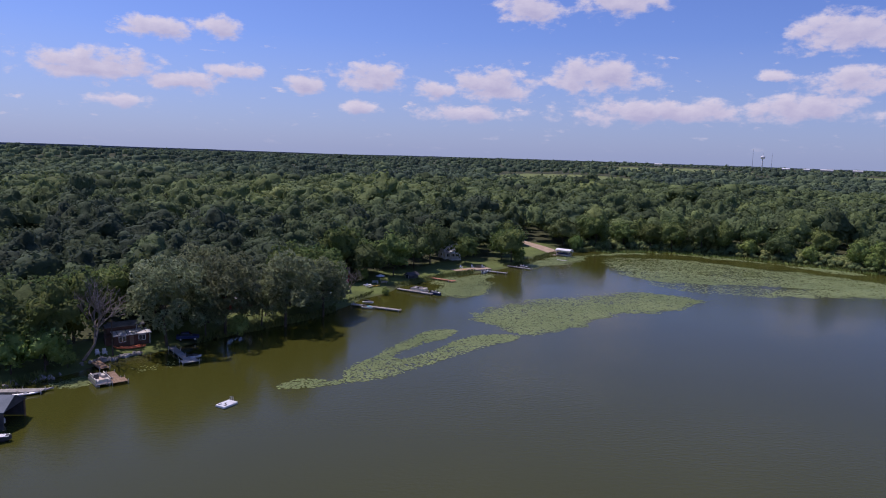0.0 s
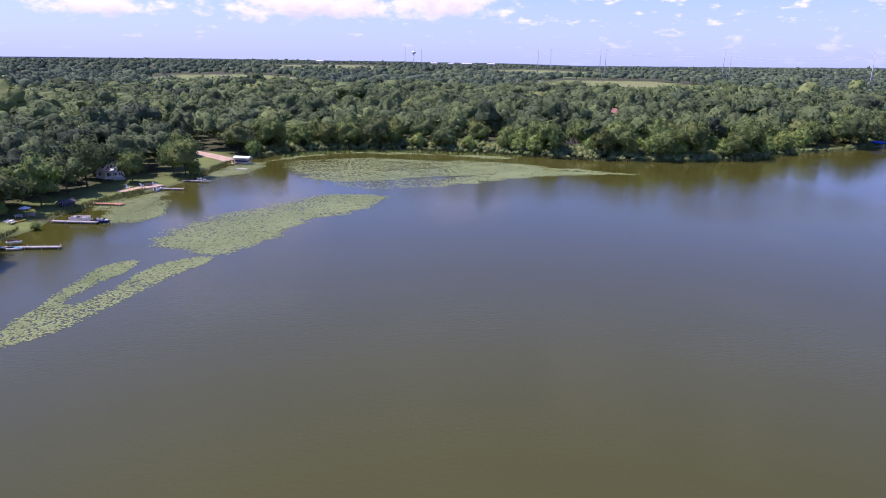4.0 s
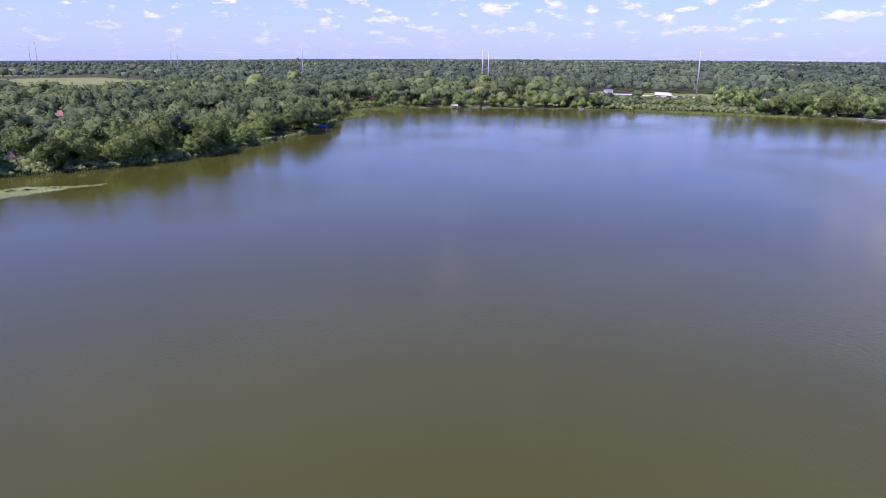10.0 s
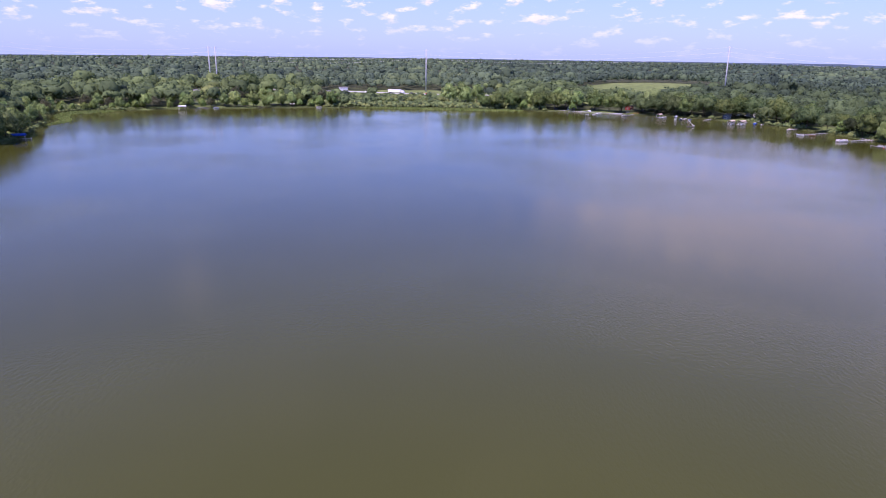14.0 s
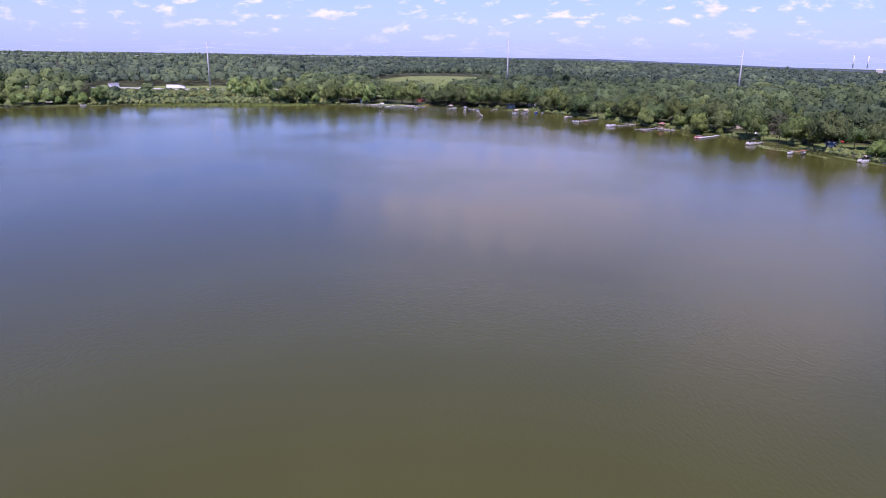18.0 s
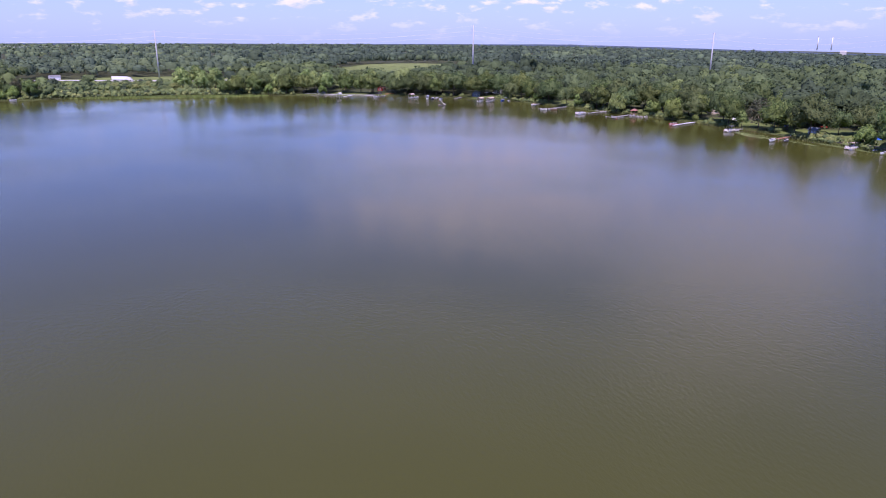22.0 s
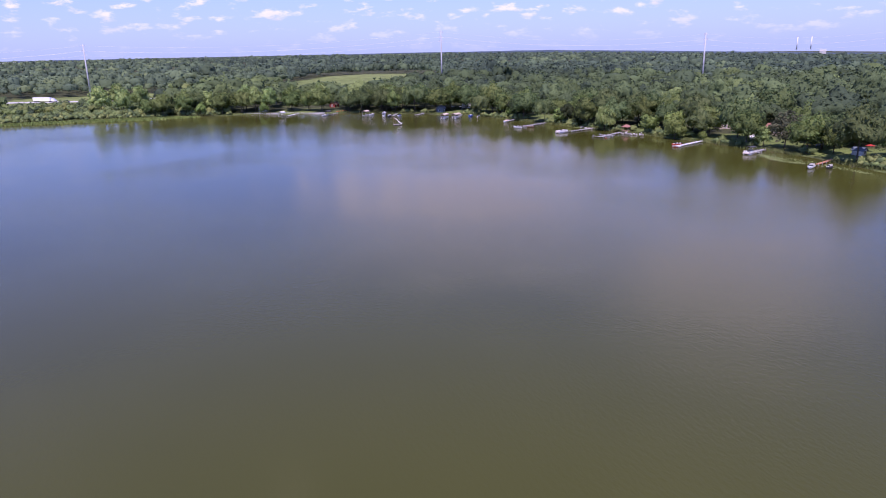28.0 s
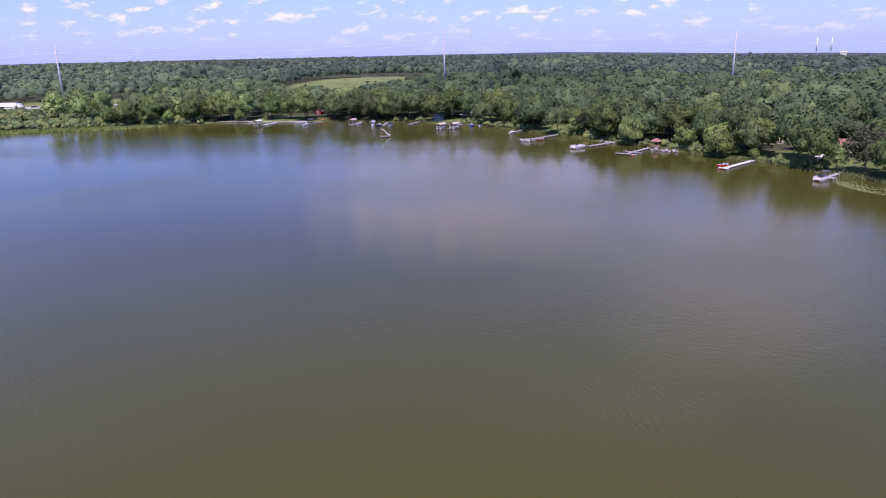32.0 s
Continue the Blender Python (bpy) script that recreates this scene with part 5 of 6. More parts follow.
def adirondack_chair(x, y, turn):
    ob = thing("lawn_chair", pose(x, y, near_height(x, y), 0, 0, turn), "white slatted lawn chair facing the lake", "chair", "white chairs on the lawn")
    for k in range(5):
        part("back_slat", Shape().box((-0.42, -0.26 + 0.13 * k, 0.72), (0.03, 0.11, 0.85), ry=-22), M["white_paint"], ob)
    for k in range(4):
        part("seat_slat", Shape().box((-0.22 + 0.16 * k, 0, 0.36), (0.13, 0.6, 0.03), ry=8), M["white_paint"], ob)
    for s in (-1, 1):
        part("armrest", Shape().box((0, s * 0.38, 0.58), (0.75, 0.14, 0.03)), M["white_paint"], ob)
        part("front_leg", Shape().box((0.3, s * 0.36, 0.29), (0.1, 0.04, 0.58)), M["white_paint"], ob)
        part("back_leg", Shape().box((-0.15, s * 0.32, 0.22), (0.8, 0.04, 0.1), ry=18), M["white_paint"], ob)
    return ob


def wall_rocks(x0, y0, x1, y1, n, seed, name="retaining_wall"):
    """A line of piled boulders at the water's edge."""
    rng = random.Random(seed)
    ob = thing(name, pose(x0, y0, 0), "rough retaining wall of grey field boulders at the water", "rock wall")
    for i in range(n):
        t = rng.random()
        s = rng.uniform(0.28, 0.6)
        verts, faces = [], []
        bm = bmesh.new()
        bmesh.ops.create_icosphere(bm, subdivisions=1, radius=s)
        for v in bm.verts:
            v.co *= rng.uniform(0.75, 1.15)
            v.co.z *= 0.75
        me = bpy.data.meshes.new("boulder")
        bm.to_mesh(me)
        bm.free()
        me.materials.append(M["rock"])
        b = part("boulder", me, None, ob)
        b.location = ((x1 - x0) * t + rng.uniform(-0.7, 0.7), (y1 - y0) * t + rng.uniform(-0.7, 0.7), rng.uniform(0.1, 0.55))
        b.rotation_euler = (rng.uniform(0, 3), rng.uniform(0, 3), rng.uniform(0, 3))
    return ob


# ---- houses ----
def window(parent, x, y, z, w, h, face, trim="white_paint"):
    """A framed window on a wall; face: +-1 for the walls across y, +-2 for those across x."""
    if abs(face) == 1:
        fr = part("window", Shape().box((x, y, z), (w + 0.24, 0.1, h + 0.24)), M[trim], parent)
        part("pane", Shape().box((x, y + 0.04 * face, z), (w, 0.06, h)), M["glass"], fr)
        part("mullion", Shape().box((x, y + 0.07 * face, z), (0.06, 0.04, h)), M[trim], fr)
    else:
        s = face // 2
        fr = part("window", Shape().box((x, y, z), (0.1, w + 0.24, h + 0.24)), M[trim], parent)
        part("pane", Shape().box((x + 0.04 * s, y, z), (0.06, w, h)), M["glass"], fr)
        part("mullion", Shape().box((x + 0.07 * s, y, z), (0.04, 0.06, h)), M[trim], fr)
    return fr


def house(x, y, turn, w, d, h, rise, wall, roof, label, name="cottage", windows=((-0.25, 1.6), (0.25, 1.6)), door=0.0, chimney=None, over=0.45, base=None, category="house", lift=0.0):
    """A gabled building: ridge along its own x axis, front towards -y."""
    if -330 < y < -90:
        w, d, h, rise = 0.82 * w, 0.82 * d, 0.86 * h, 0.8 * rise
    z0 = (near_height(x, y) if base is None else base) + lift
    ob = thing(name, pose(x, y, z0, 0, 0, turn), label, category, "buildings round the lake")
    pent = [(-d / 2, -0.5), (d / 2, -0.5), (d / 2, h), (0, h + rise), (-d / 2, h)]
    part("wall", Shape().loft([[(-w / 2, a, b) for a, b in pent], [(w / 2, a, b) for a, b in pent]]), M[wall], ob)
    k = rise / (d / 2)
    for s in (-1, 1):
        a = [(0, h + rise + 0.06), (s * (d / 2 + over), h - over * k + 0.06), (s * (d / 2 + over), h - over * k + 0.2), (0, h + rise + 0.22)]
        part("roof", Shape().loft([[(-w / 2 - over, p, q) for p, q in a], [(w / 2 + over, p, q) for p, q in a]]), M[roof], ob)
    part("ridge_cap", Shape().box((0, 0, h + rise + 0.22), (w + 2 * over, 0.35, 0.08)), M[roof], ob)
    for t, wd in windows:
        window(ob, t * w, -d / 2 - 0.03, h * 0.55, wd, 1.1, -1)
    window(ob, w / 2 + 0.03, 0, h * 0.55, 1.2, 1.1, 2)
    window(ob, -w / 2 - 0.03, 0, h * 0.55, 1.2, 1.1, -2)
    if door is not None:
        dr = part("door", Shape().box((door * w, -d / 2 - 0.04, 1.0), (0.95, 0.1, 2.05)), M["white_paint"], ob)
        part("door_handle", Shape().box((door * w + 0.36, -d / 2 - 0.12, 1.0), (0.06, 0.08, 0.14)), M["steel"], dr)
    if chimney:
        part("chimney", Shape().box((chimney * w, d * 0.12, h + rise + 0.4), (0.6, 0.6, 1.6)).box((chimney * w, d * 0.12, h + rise + 1.22), (0.75, 0.75, 0.1)), M["rock"], ob)
    return ob


def lakeside_cabin():
    """The brown cabin: a low front with a pale roof and a taller rear block."""
    z = near_height(-62, 131)
    ob = thing("lake_cabin", pose(-61.8, 131.0, z, 0, 0, 35) @ Matrix.Diagonal((0.86, 0.88, 0.95, 1)), "brown board cabin with a pale flat porch roof and white windows", "house", "buildings round the lake")
    part("front_wall", Shape().box((0, 0, 0.95), (7.4, 3.0, 2.7)), M["siding_brown"], ob)
    for k in range(10):
        part("batten", Shape().box((-3.5 + 0.78 * k, -1.52, 1.1), (0.06, 0.05, 2.3)), M["siding_brown"], ob)
    roof = part("porch_roof", Shape().box((0.2, -0.15, 2.42), (8.2, 3.8, 0.14), rx=5), M["roof_pale"], ob)
    for k in range(4):
        part("roof_seam", Shape().box((-2.8 + 2.0 * k, -0.15, 2.52), (0.1, 3.7, 0.06), rx=5), M["charcoal"], roof)
    for t in (-1.9, 2.3):
        window(ob, t, -1.54, 1.35, 1.3, 1.0, -1)
    part("door", Shape().box((0.1, -1.53, 0.95), (0.9, 0.08, 1.95)), M["brown_wood"], ob)
    part("rear_wall", Shape().box((-0.8, 3.4, 1.6), (7.8, 4.0, 4.0)), M["siding_brown"], ob)
    part("rear_roof", Shape().box((-0.8, 2.3, 3.75), (8.6, 2.5, 0.16), rx=12).box((-0.8, 4.6, 3.75), (8.6, 2.5, 0.16), rx=-12), M["roof_grey"], ob)
    window(ob, 2.2, 1.37, 3.0, 0.9, 0.7, -1)
    part("side_wing", Shape().box((-4.4, 0.9, 0.8), (1.6, 2.2, 2.0)), M["siding_brown"], ob)
    part("corner_post", Shape().box((3.9, -1.9, 1.1), (0.12, 0.12, 2.5)), M["white_paint"], ob)


def gazebo(x, y):
    ob = thing("gazebo", pose(x, y, near_height(x, y), 0, 0, 20) @ Matrix.Scale(0.82, 4), "small square wooden gazebo with a red-brown hipped roof", "gazebo")
    part("floor", Shape().box((0, 0, 0.15), (3.6, 3.6, 0.3)), M["brown_wood"], ob)
    for sx in (-1, 1):
        for sy in (-1, 1):
            part("post", Shape().box((sx * 1.6, sy * 1.6, 1.3), (0.16, 0.16, 2.3)), M["brown_wood"], ob)
    part("roof", Shape().solid([(-2.2, -2.2, 2.4), (2.2, -2.2, 2.4), (2.2, 2.2, 2.4), (-2.2, 2.2, 2.4), (-0.3, -0.3, 3.7), (0.3, -0.3, 3.7), (0.3, 0.3, 3.7), (-0.3, 0.3, 3.7)],
                               [(0, 1, 5, 4), (1, 2, 6, 5), (2, 3, 7, 6), (3, 0, 4, 7), (4, 5, 6, 7), (3, 2, 1, 0)]), M["roof_red"], ob)
    for a, b in (((0, -1.6), (3.2, 0.1)), ((0, 1.6), (3.2, 0.1)), ((-1.6, 0), (0.1, 3.2))):
        part("railing", Shape().box((a[0], a[1], 0.85), (b[0], b[1], 0.08)).box((a[0], a[1], 0.45), (b[0], b[1], 0.5)), M["brown_wood"], ob)


def car(x, y, turn, mat, label="parked car on the grass beside the trees"):
    ob = thing("parked_car", pose(x, y, near_height(x, y), 0, 0, turn), label, "car", "parked vehicles")
    body = [(-2.2, 0.45), (2.2, 0.45), (2.25, 0.8), (1.2, 1.0), (-2.1, 1.05), (-2.25, 0.8)]
    part("body", Shape().loft([[(a, -0.9, b) for a, b in body], [(a, 0.9, b) for a, b in body]]), M[mat], ob)
    cab = [(-1.7, 1.04), (0.9, 1.0), (0.3, 1.5), (-1.3, 1.52)]
    part("cabin", Shape().loft([[(a, -0.78, b) for a, b in cab], [(a, 0.78, b) for a, b in cab]]), M["glass"], ob)
    part("roof_panel", Shape().box((-0.5, 0, 1.54), (1.5, 1.5, 0.05)), M[mat], ob)
    for sx in (-1.4, 1.4):
        for s in (-1, 1):
            wh = part("wheel", Shape().tube((sx, s * 0.72, 0.34), (sx, s * 0.93, 0.34), 0.34, 0.34, 12), M["black"], ob)
            part("rim", Shape().tube((sx, s * 0.9, 0.34), (sx, s * 0.95, 0.34), 0.2, 0.2, 10), M["alu"], wh)


def trailer_truck(x, y, turn):
    ob = thing("semi_truck", pose(x, y, near_height(x, y) + 0.2, 0, 0, turn), "white box semi trailer truck on the highway", "truck")
    part("trailer", Shape().box((0, 0, 2.5), (14.5, 2.6, 2.8)), M["gel_white"], ob)
    part("cab", Shape().box((9.0, 0, 1.9), (2.6, 2.4, 2.6)).box((10.8, 0, 1.2), (1.4, 2.2, 1.2)), M["white_paint"], ob)
    for sx in (-6, -4.8, 6.6, 7.8, 10.8):
        for s in (-1, 1):
            part("wheel", Shape().tube((sx, s * 0.9, 0.5), (sx, s * 1.28, 0.5), 0.5, 0.5, 12), M["black"], ob)


def picnic_table(x, y, turn, mat="brown_wood", label="wooden picnic table on the lawn"):
    ob = thing("picnic_table", pose(x, y, near_height(x, y), 0, 0, turn), label, "table", "garden furniture")
    part("tabletop", Shape().box((0, 0, 0.75), (1.8, 0.75, 0.05)), M[mat], ob)
    for s in (-1, 1):
        part("bench", Shape().box((0, s * 0.7, 0.45), (1.8, 0.26, 0.05)), M[mat], ob)
        part("trestle", Shape().box((s * 0.7, 0, 0.4), (0.08, 1.5, 0.09)).box((s * 0.7, 0.3, 0.36), (0.08, 0.09, 0.78), rx=25).box((s * 0.7, -0.3, 0.36), (0.08, 0.09, 0.78), rx=-25), M[mat], ob)


def umbrella(x, y, mat="white_paint"):
    ob = thing("garden_umbrella", pose(x, y, near_height(x, y)), "open pale garden umbrella on the lawn", "umbrella", "garden furniture")
    part("pole", Shape().tube((0, 0, 0), (0, 0, 2.5), 0.03, 0.03, 6), M["alu"], ob)
    n = 8
    vs = [(1.5 * math.cos(2 * math.pi * i / n), 1.5 * math.sin(2 * math.pi * i / n), 2.05) for i in range(n)] + [(0, 0, 2.6), (0, 0, 2.5)]
    part("canopy", Shape().solid(vs, [(i, (i + 1) % n, n) for i in range(n)] + [((i + 1) % n, i, n + 1) for i in range(n)]), M[mat], ob)


def utility_pole(x, y, h=8):
    ob = thing("utility_pole", pose(x, y, near_height(x, y)), "dark weathered wooden post on the lawn", "pole")
    part("pole", Shape().tube((0, 0, -0.5), (0, 0, h), 0.14, 0.1, 8), M["bark"], ob)
    part("crossarm", Shape().box((0, 0, h - 0.4), (1.2, 0.1, 0.12)), M["bark"], ob)


def strip(name, label, pts, width, lift, mat, category):
    """A ribbon of paving or sand laid along the ground."""
    p = np.array(pts, float)
    seg = []
    for a, b in zip(p, p[1:]):
        m = max(2, int(np.linalg.norm(b - a) / 5))
        seg += [a + (b - a) * i / m for i in range(m)]
    seg.append(p[-1])
    seg = np.array(seg)
    t = np.gradient(seg, axis=0)
    t /= np.linalg.norm(t, axis=1, keepdims=True)
    s = np.stack([-t[:, 1], t[:, 0]], 1)
    rings = []
    for i in range(len(seg)):
        a, b = seg[i] - s[i] * width / 2, seg[i] + s[i] * width / 2
        z = near_height(*seg[i])
        z = max(z, near_height(*a), near_height(*b), 0.12) + lift
        rings.append([(a[0], a[1], z), (b[0], b[1], z), (b[0], b[1], z - 1.0), (a[0], a[1], z - 1.0)])
    tagged(new(name, Shape().loft(rings).mesh(name, M[mat])), label, category, kind="structure")


# ---- the west shore ----
lakeside_cabin()
adirondack_chair(-64.2, 122.9, -55)
adirondack_chair(-63.2, 123.6, -55)
kayak(-62.4, 127.3, -20, "orange", 2.6)
kayak(-60.6, 128.3, 32, "orange", 4.2)
kayak(-59.6, 128.2, 36, "orange", 4.0)
utility_pole(-61.7, 123.6, 7)
wall_rocks(-64.4, 118.6, -57.6, 126.3, 46, 4)
dock(-63.2, 119.8, -59.4, 116.0, 1.6, "brown_wood", "short brown wooden boardwalk over the bank")
dock(-57.6, 114.2, -54.9, 111.0, 1.2, "brown_wood", "brown plank dock with a square platform at its end", head=(2.3, 2.5))
pontoon_boat(-57.2, 109.9, -48, 5.2, "alu", None, "silver pontoon boat with grey seats tied to a brown dock")
dock(-53.0, 129.8, -47.2, 122.5, 1.3, "dock_wood", "grey plank dock with a pale platform at its end", head=(2.2, 3.0))
jet_ski(-46.9, 124.6, 30, "charcoal", "dark personal watercraft tied at the grey dock")
car(-52.0, 135.5, 20, "navy", "dark car parked under the poplar trees")
house(-50.5, 163.5, 50, 8, 6, 2.8, 1.8, "siding_red", "roof_grey", "red cottage half hidden behind the poplars", windows=((-0.25, 1.2), (0.25, 1.2)))
wall_rocks(-71, 106, -64.5, 113, 18, 9, "bank_rocks")


def covered_slip():
    ob = thing("boathouse", pose(-65.4, 92.2, -0.9, 0, 0, 4), "open-sided boathouse with a blue-grey metal gable roof", "boathouse")
    for s in (-1, 1):
        a = [(0, 5.0), (s * 3.0, 3.5), (s * 3.0, 3.62), (0, 5.14)]
        part("roof", Shape().loft([[(-5, p, q) for p, q in a], [(5, p, q) for p, q in a]]), M["roof_blue"], ob)
        part("side_wall", Shape().box((0, s * 2.8, 2.3), (9.6, 0.1, 2.6)), M["charcoal"], ob)
        for sx in (-4.7, 0, 4.7):
            part("post", Shape().box((sx, s * 2.75, 1.4), (0.16, 0.16, 4.6)), M["brown_wood"], ob)
    part("gable", Shape().loft([[(4.8, -2.9, 3.5), (4.8, 2.9, 3.5), (4.8, 0, 4.95)], [(4.9, -2.9, 3.5), (4.9, 2.9, 3.5), (4.9, 0, 4.95)]]), M["charcoal"], ob)
    part("back_wall", Shape().box((-4.8, 0, 2.0), (0.1, 5.6, 3.4)), M["charcoal"], ob)
    part("walkway", boards(Shape(), 9.4, 1.0, 0.5), M["dock_wood"], ob).location = (-4.7, 2.2, 0)


covered_slip()
runabout(-64.0, 91.6, 4, 5.0, "gel_white", label="white boat floating inside the boathouse")
runabout(-59.6, 86.0, 20, 4.6, "charcoal", label="small dark boat moored beside the boathouse")
for jx, jy, jt, jm in ((-67.0, 102.0, 40, "white_paint"), (-65.4, 103.2, 30, "alu"), (-64.4, 104.9, 35, "dock_wood")):
    kayak(jx, jy, jt, jm, 4.0, "pale canoe pulled up at the reedy bank").location.z = 0.1
dock(-70.5, 103.5, -63.6, 104.6, 1.6, label="low grey dock crowded with boats by the reeds")
swim_raft(-33.8, 100.25, 61, 2.8, 1.9)

dock(-23.2, 172.4, -10.2, 167.0, 1.2, label="long narrow grey dock reaching into the lake")
jet_ski(-18.9, 169.6, -15, "teal")
jet_ski(-19.2, 174.2, -10, "charcoal", "white and grey personal watercraft on a dock lift", 0.35)
house(-31.5, 196.5, 60, 7, 5, 2.6, 2.0, "siding_red", "roof_dark_red", "dark red gabled cabin among the trees", windows=((-0.2, 1.1), (0.2, 1.1)))
house(-30.4, 189.8, 60, 3.2, 2.6, 2.2, 0.9, "siding_white", "roof_grey", "small white garden shed with a grey roof", "garden_shed", windows=(), door=0.0)
runabout(-33.0, 178.6, 75, 5.0, "gel_white", cover="charcoal", label="covered white boat stored on the grass", z=near_height(-33, 178.6))
runabout(-30.8, 182.2, 80, 4.4, "gel_white", label="white boat stored on the grass under trees", z=near_height(-31, 182))
car(-35.5, 182, 60, "charcoal", "dark car parked by the stored boats")
for ux, uy, um in ((-21.2, 193.5, "white_paint"), (-17.3, 199.8, "tan"), (-20.0, 199.4, "white_paint")):
    picnic_table(ux, uy, ux * 31 % 90, um, "pale picnic table on the lawn")
umbrella(-18.6, 200.8)
kayak(-19.6, 195.0, 30, "yellow", 3.2, "yellow kayak lying on the lawn")
kayak(-22.4, 195.8, 70, "white_paint", 3.0, "white kayak lying on the lawn")
dock(-12.8, 194.0, -2.6, 188.0, 1.2)
pontoon_boat(-6.6, 192.6, -28, 5.4, "alu", label="grey flat pontoon boat tied to the dock")
runabout(-1.6, 188.6, -30, 3.4, "navy", label="small dark boat at the end of the dock")
house(-9.7, 211.5, 40, 3.4, 2.2, 0.9, 0.6, "charcoal", "charcoal", "dark tarpaulin-covered frame on the lawn", "tarp_shelter", windows=(), door=None)
dock(-4.8, 213.8, 2.6, 208.9, 1.3, "red_wood", "reddish wooden dock with a small end platform", head=(1.4, 2.4))
house(2.4, 251.0, 28, 6.4, 5.6, 2.7, 2.3, "siding_white", "roof_pale", "white cottage with a pale gabled roof on the lawn", windows=((-0.3, 1.2), (0.0, 1.2), (0.3, 1.2)), door=None)
house(-14.5, 252.0, 35, 8, 6, 2.8, 2.0, "siding_white", "roof_pale", "white house with a pale roof behind trees")
def cottage_porch(x, y, turn):
    ob = thing("porch", pose(x, y, near_height(x, y), 0, 0, turn), "white open porch with a bright pointed roof before the cottage", "porch")
    part("floor", Shape().box((0, 0, 0.2), (3.8, 2.6, 0.3)), M["white_paint"], ob)
    for sx in (-1, 1):
        for sy in (-1, 1):
            part("post", Shape().box((sx * 1.75, sy * 1.15, 1.4), (0.14, 0.14, 2.2)), M["white_paint"], ob)
    part("roof", Shape().solid([(-2.3, -1.7, 2.45), (2.3, -1.7, 2.45), (2.3, 1.7, 2.45), (-2.3, 1.7, 2.45), (0, 0, 3.9)], [(0, 1, 4), (1, 2, 4), (2, 3, 4), (3, 0, 4), (3, 2, 1, 0)]), M["white_paint"], ob)
    part("railing", Shape().box((0, -1.2, 1.1), (3.4, 0.07, 0.08)).box((0, -1.2, 0.7), (3.4, 0.05, 0.06)), M["white_paint"], ob)


cottage_porch(4.4, 246.6, 28)
strip("beach", "narrow sandy beach at the lake lawn", [(4, 226), (10, 230), (16, 234)], 4.0, 0.04, "sand", "beach")
kayak(8.6, 227.2, -20, "yellow", 3.6, "bright orange-yellow kayak on the sandy beach")
dock(8.2, 232.0, 21.9, 225.2, 1.1, label="long thin grey dock with posts above the lilies")
runabout(14.6, 227.2, 60, 3.6, "gel_white", label="small white boat moored at the thin dock")
picnic_table(12.5, 233.5, 10)
for bx, by in ((6.5, 230.5), (10.5, 232.2), (14.2, 233.6)):
    adirondack_chair(bx, by, -50)
dock(23.4, 240.4, 31.4, 235.0, 1.0, label="low dark dock among lily pads")
runabout(29.0, 238.2, -30, 3.4, "charcoal", label="small dark rowing boat at the low dock")
strip("boat_ramp", "sandy brown boat ramp sloping down to the lake", [(34, 306), (38, 297), (43, 285), (47.5, 273)], 6.5, 0.06, "sand", "ramp")
boat_lift(49.0, 271.0, -37, "white_paint", 6.6, 3.0, "boat lift with a bright white canopy at the ramp")
pontoon_boat(49.0, 271.0, -37, 5.6, "navy", label="dark-sided pontoon boat under a white canopy", z=0.25)
dock(44.6, 261.0, 47.8, 258.5, 0.7, "white_paint", "white floating plank among lily pads", z=0.12)

# ---- the wooded point and the north-east shore ----
house(290, 338, -35, 16, 9, 3.2, 2.6, "siding_tan", "roof_red", "large house with a red-brown roof deep in the oaks", lift=3.0)
house(270, 360, -35, 8, 7, 3.2, 2.2, "siding_tan", "roof_grey", "tan house in the gap between the oaks", lift=3.0)
boat_lift(347.5, 208.5, -70, "blue", 7.2, 3.2, "boat lift with a bright blue canvas canopy")
dock(346, 213, 349.5, 203.5, 1.2)
kayak(335, 214, 10, "yellow", 3.2, "yellow kayak on the clearing's edge")
strip("footpath", "bare earth path down the wooded bank", [(176, 236), (180, 246), (190, 260)], 3.0, 0.05, "sand", "path")
boat_lift(535.5, 193.5, -50, "white_paint", 6.5, 3.0, "boat lift with a white canopy by the lawn")
dock(552, 190, 546, 176, 1.4, label="grey dock on the lawn-edged far shore")
runabout(549, 172, -60, 5.0, label="white boat moored off the far lawn")
runabout(560, 141, -70, 5.0, "charcoal", label="dark boat moored off the far lawn")
runabout(566, 96, -80, 5.0, "gel_white", label="white boat beached on the far shore")
dock(572, 146, 560, 140, 1.3)
house(660, 224, -70, 11, 8, 3.0, 2.6, "siding_grey", "roof_grey", "grey house with a white porch behind the lawn", lift=1.0, chimney=0.3)
house(588, 121, -80, 4.0, 3.2, 2.3, 1.0, "siding_white", "roof_pale", "small pale shed by the far shore", "garden_shed", windows=(), door=0.0)
car(648, 214, 20, "gel_white", "white car parked beside the grey house")
car(655, 208, 60, "red", "red car parked beside the grey house")
house(775, 558, -50, 16, 9, 4.0, 1.5, "siding_white", "roof_pale", "long white shed roof among distant trees", "pole_barn", windows=(), door=None, lift=4)
strip("highway", "pale concrete highway beyond the far shore", [(800, 190), (770, 97), (735, 30), (715, -60), (708, -140)], 11, 0.25, "concrete", "road")
trailer_truck(741, 42, 243)
house(776, 99, -65, 9, 4, 2.6, 0.8, "siding_white", "roof_grey", "long white shed beside the highway", "pole_barn", windows=(), door=None, lift=1.0)
car(757, 72, 240, "gel_white", "white car on the highway")
car(733, 24, 240, "charcoal", "dark car on the highway")
car(728, 8, 250, "red", "red car on the highway")
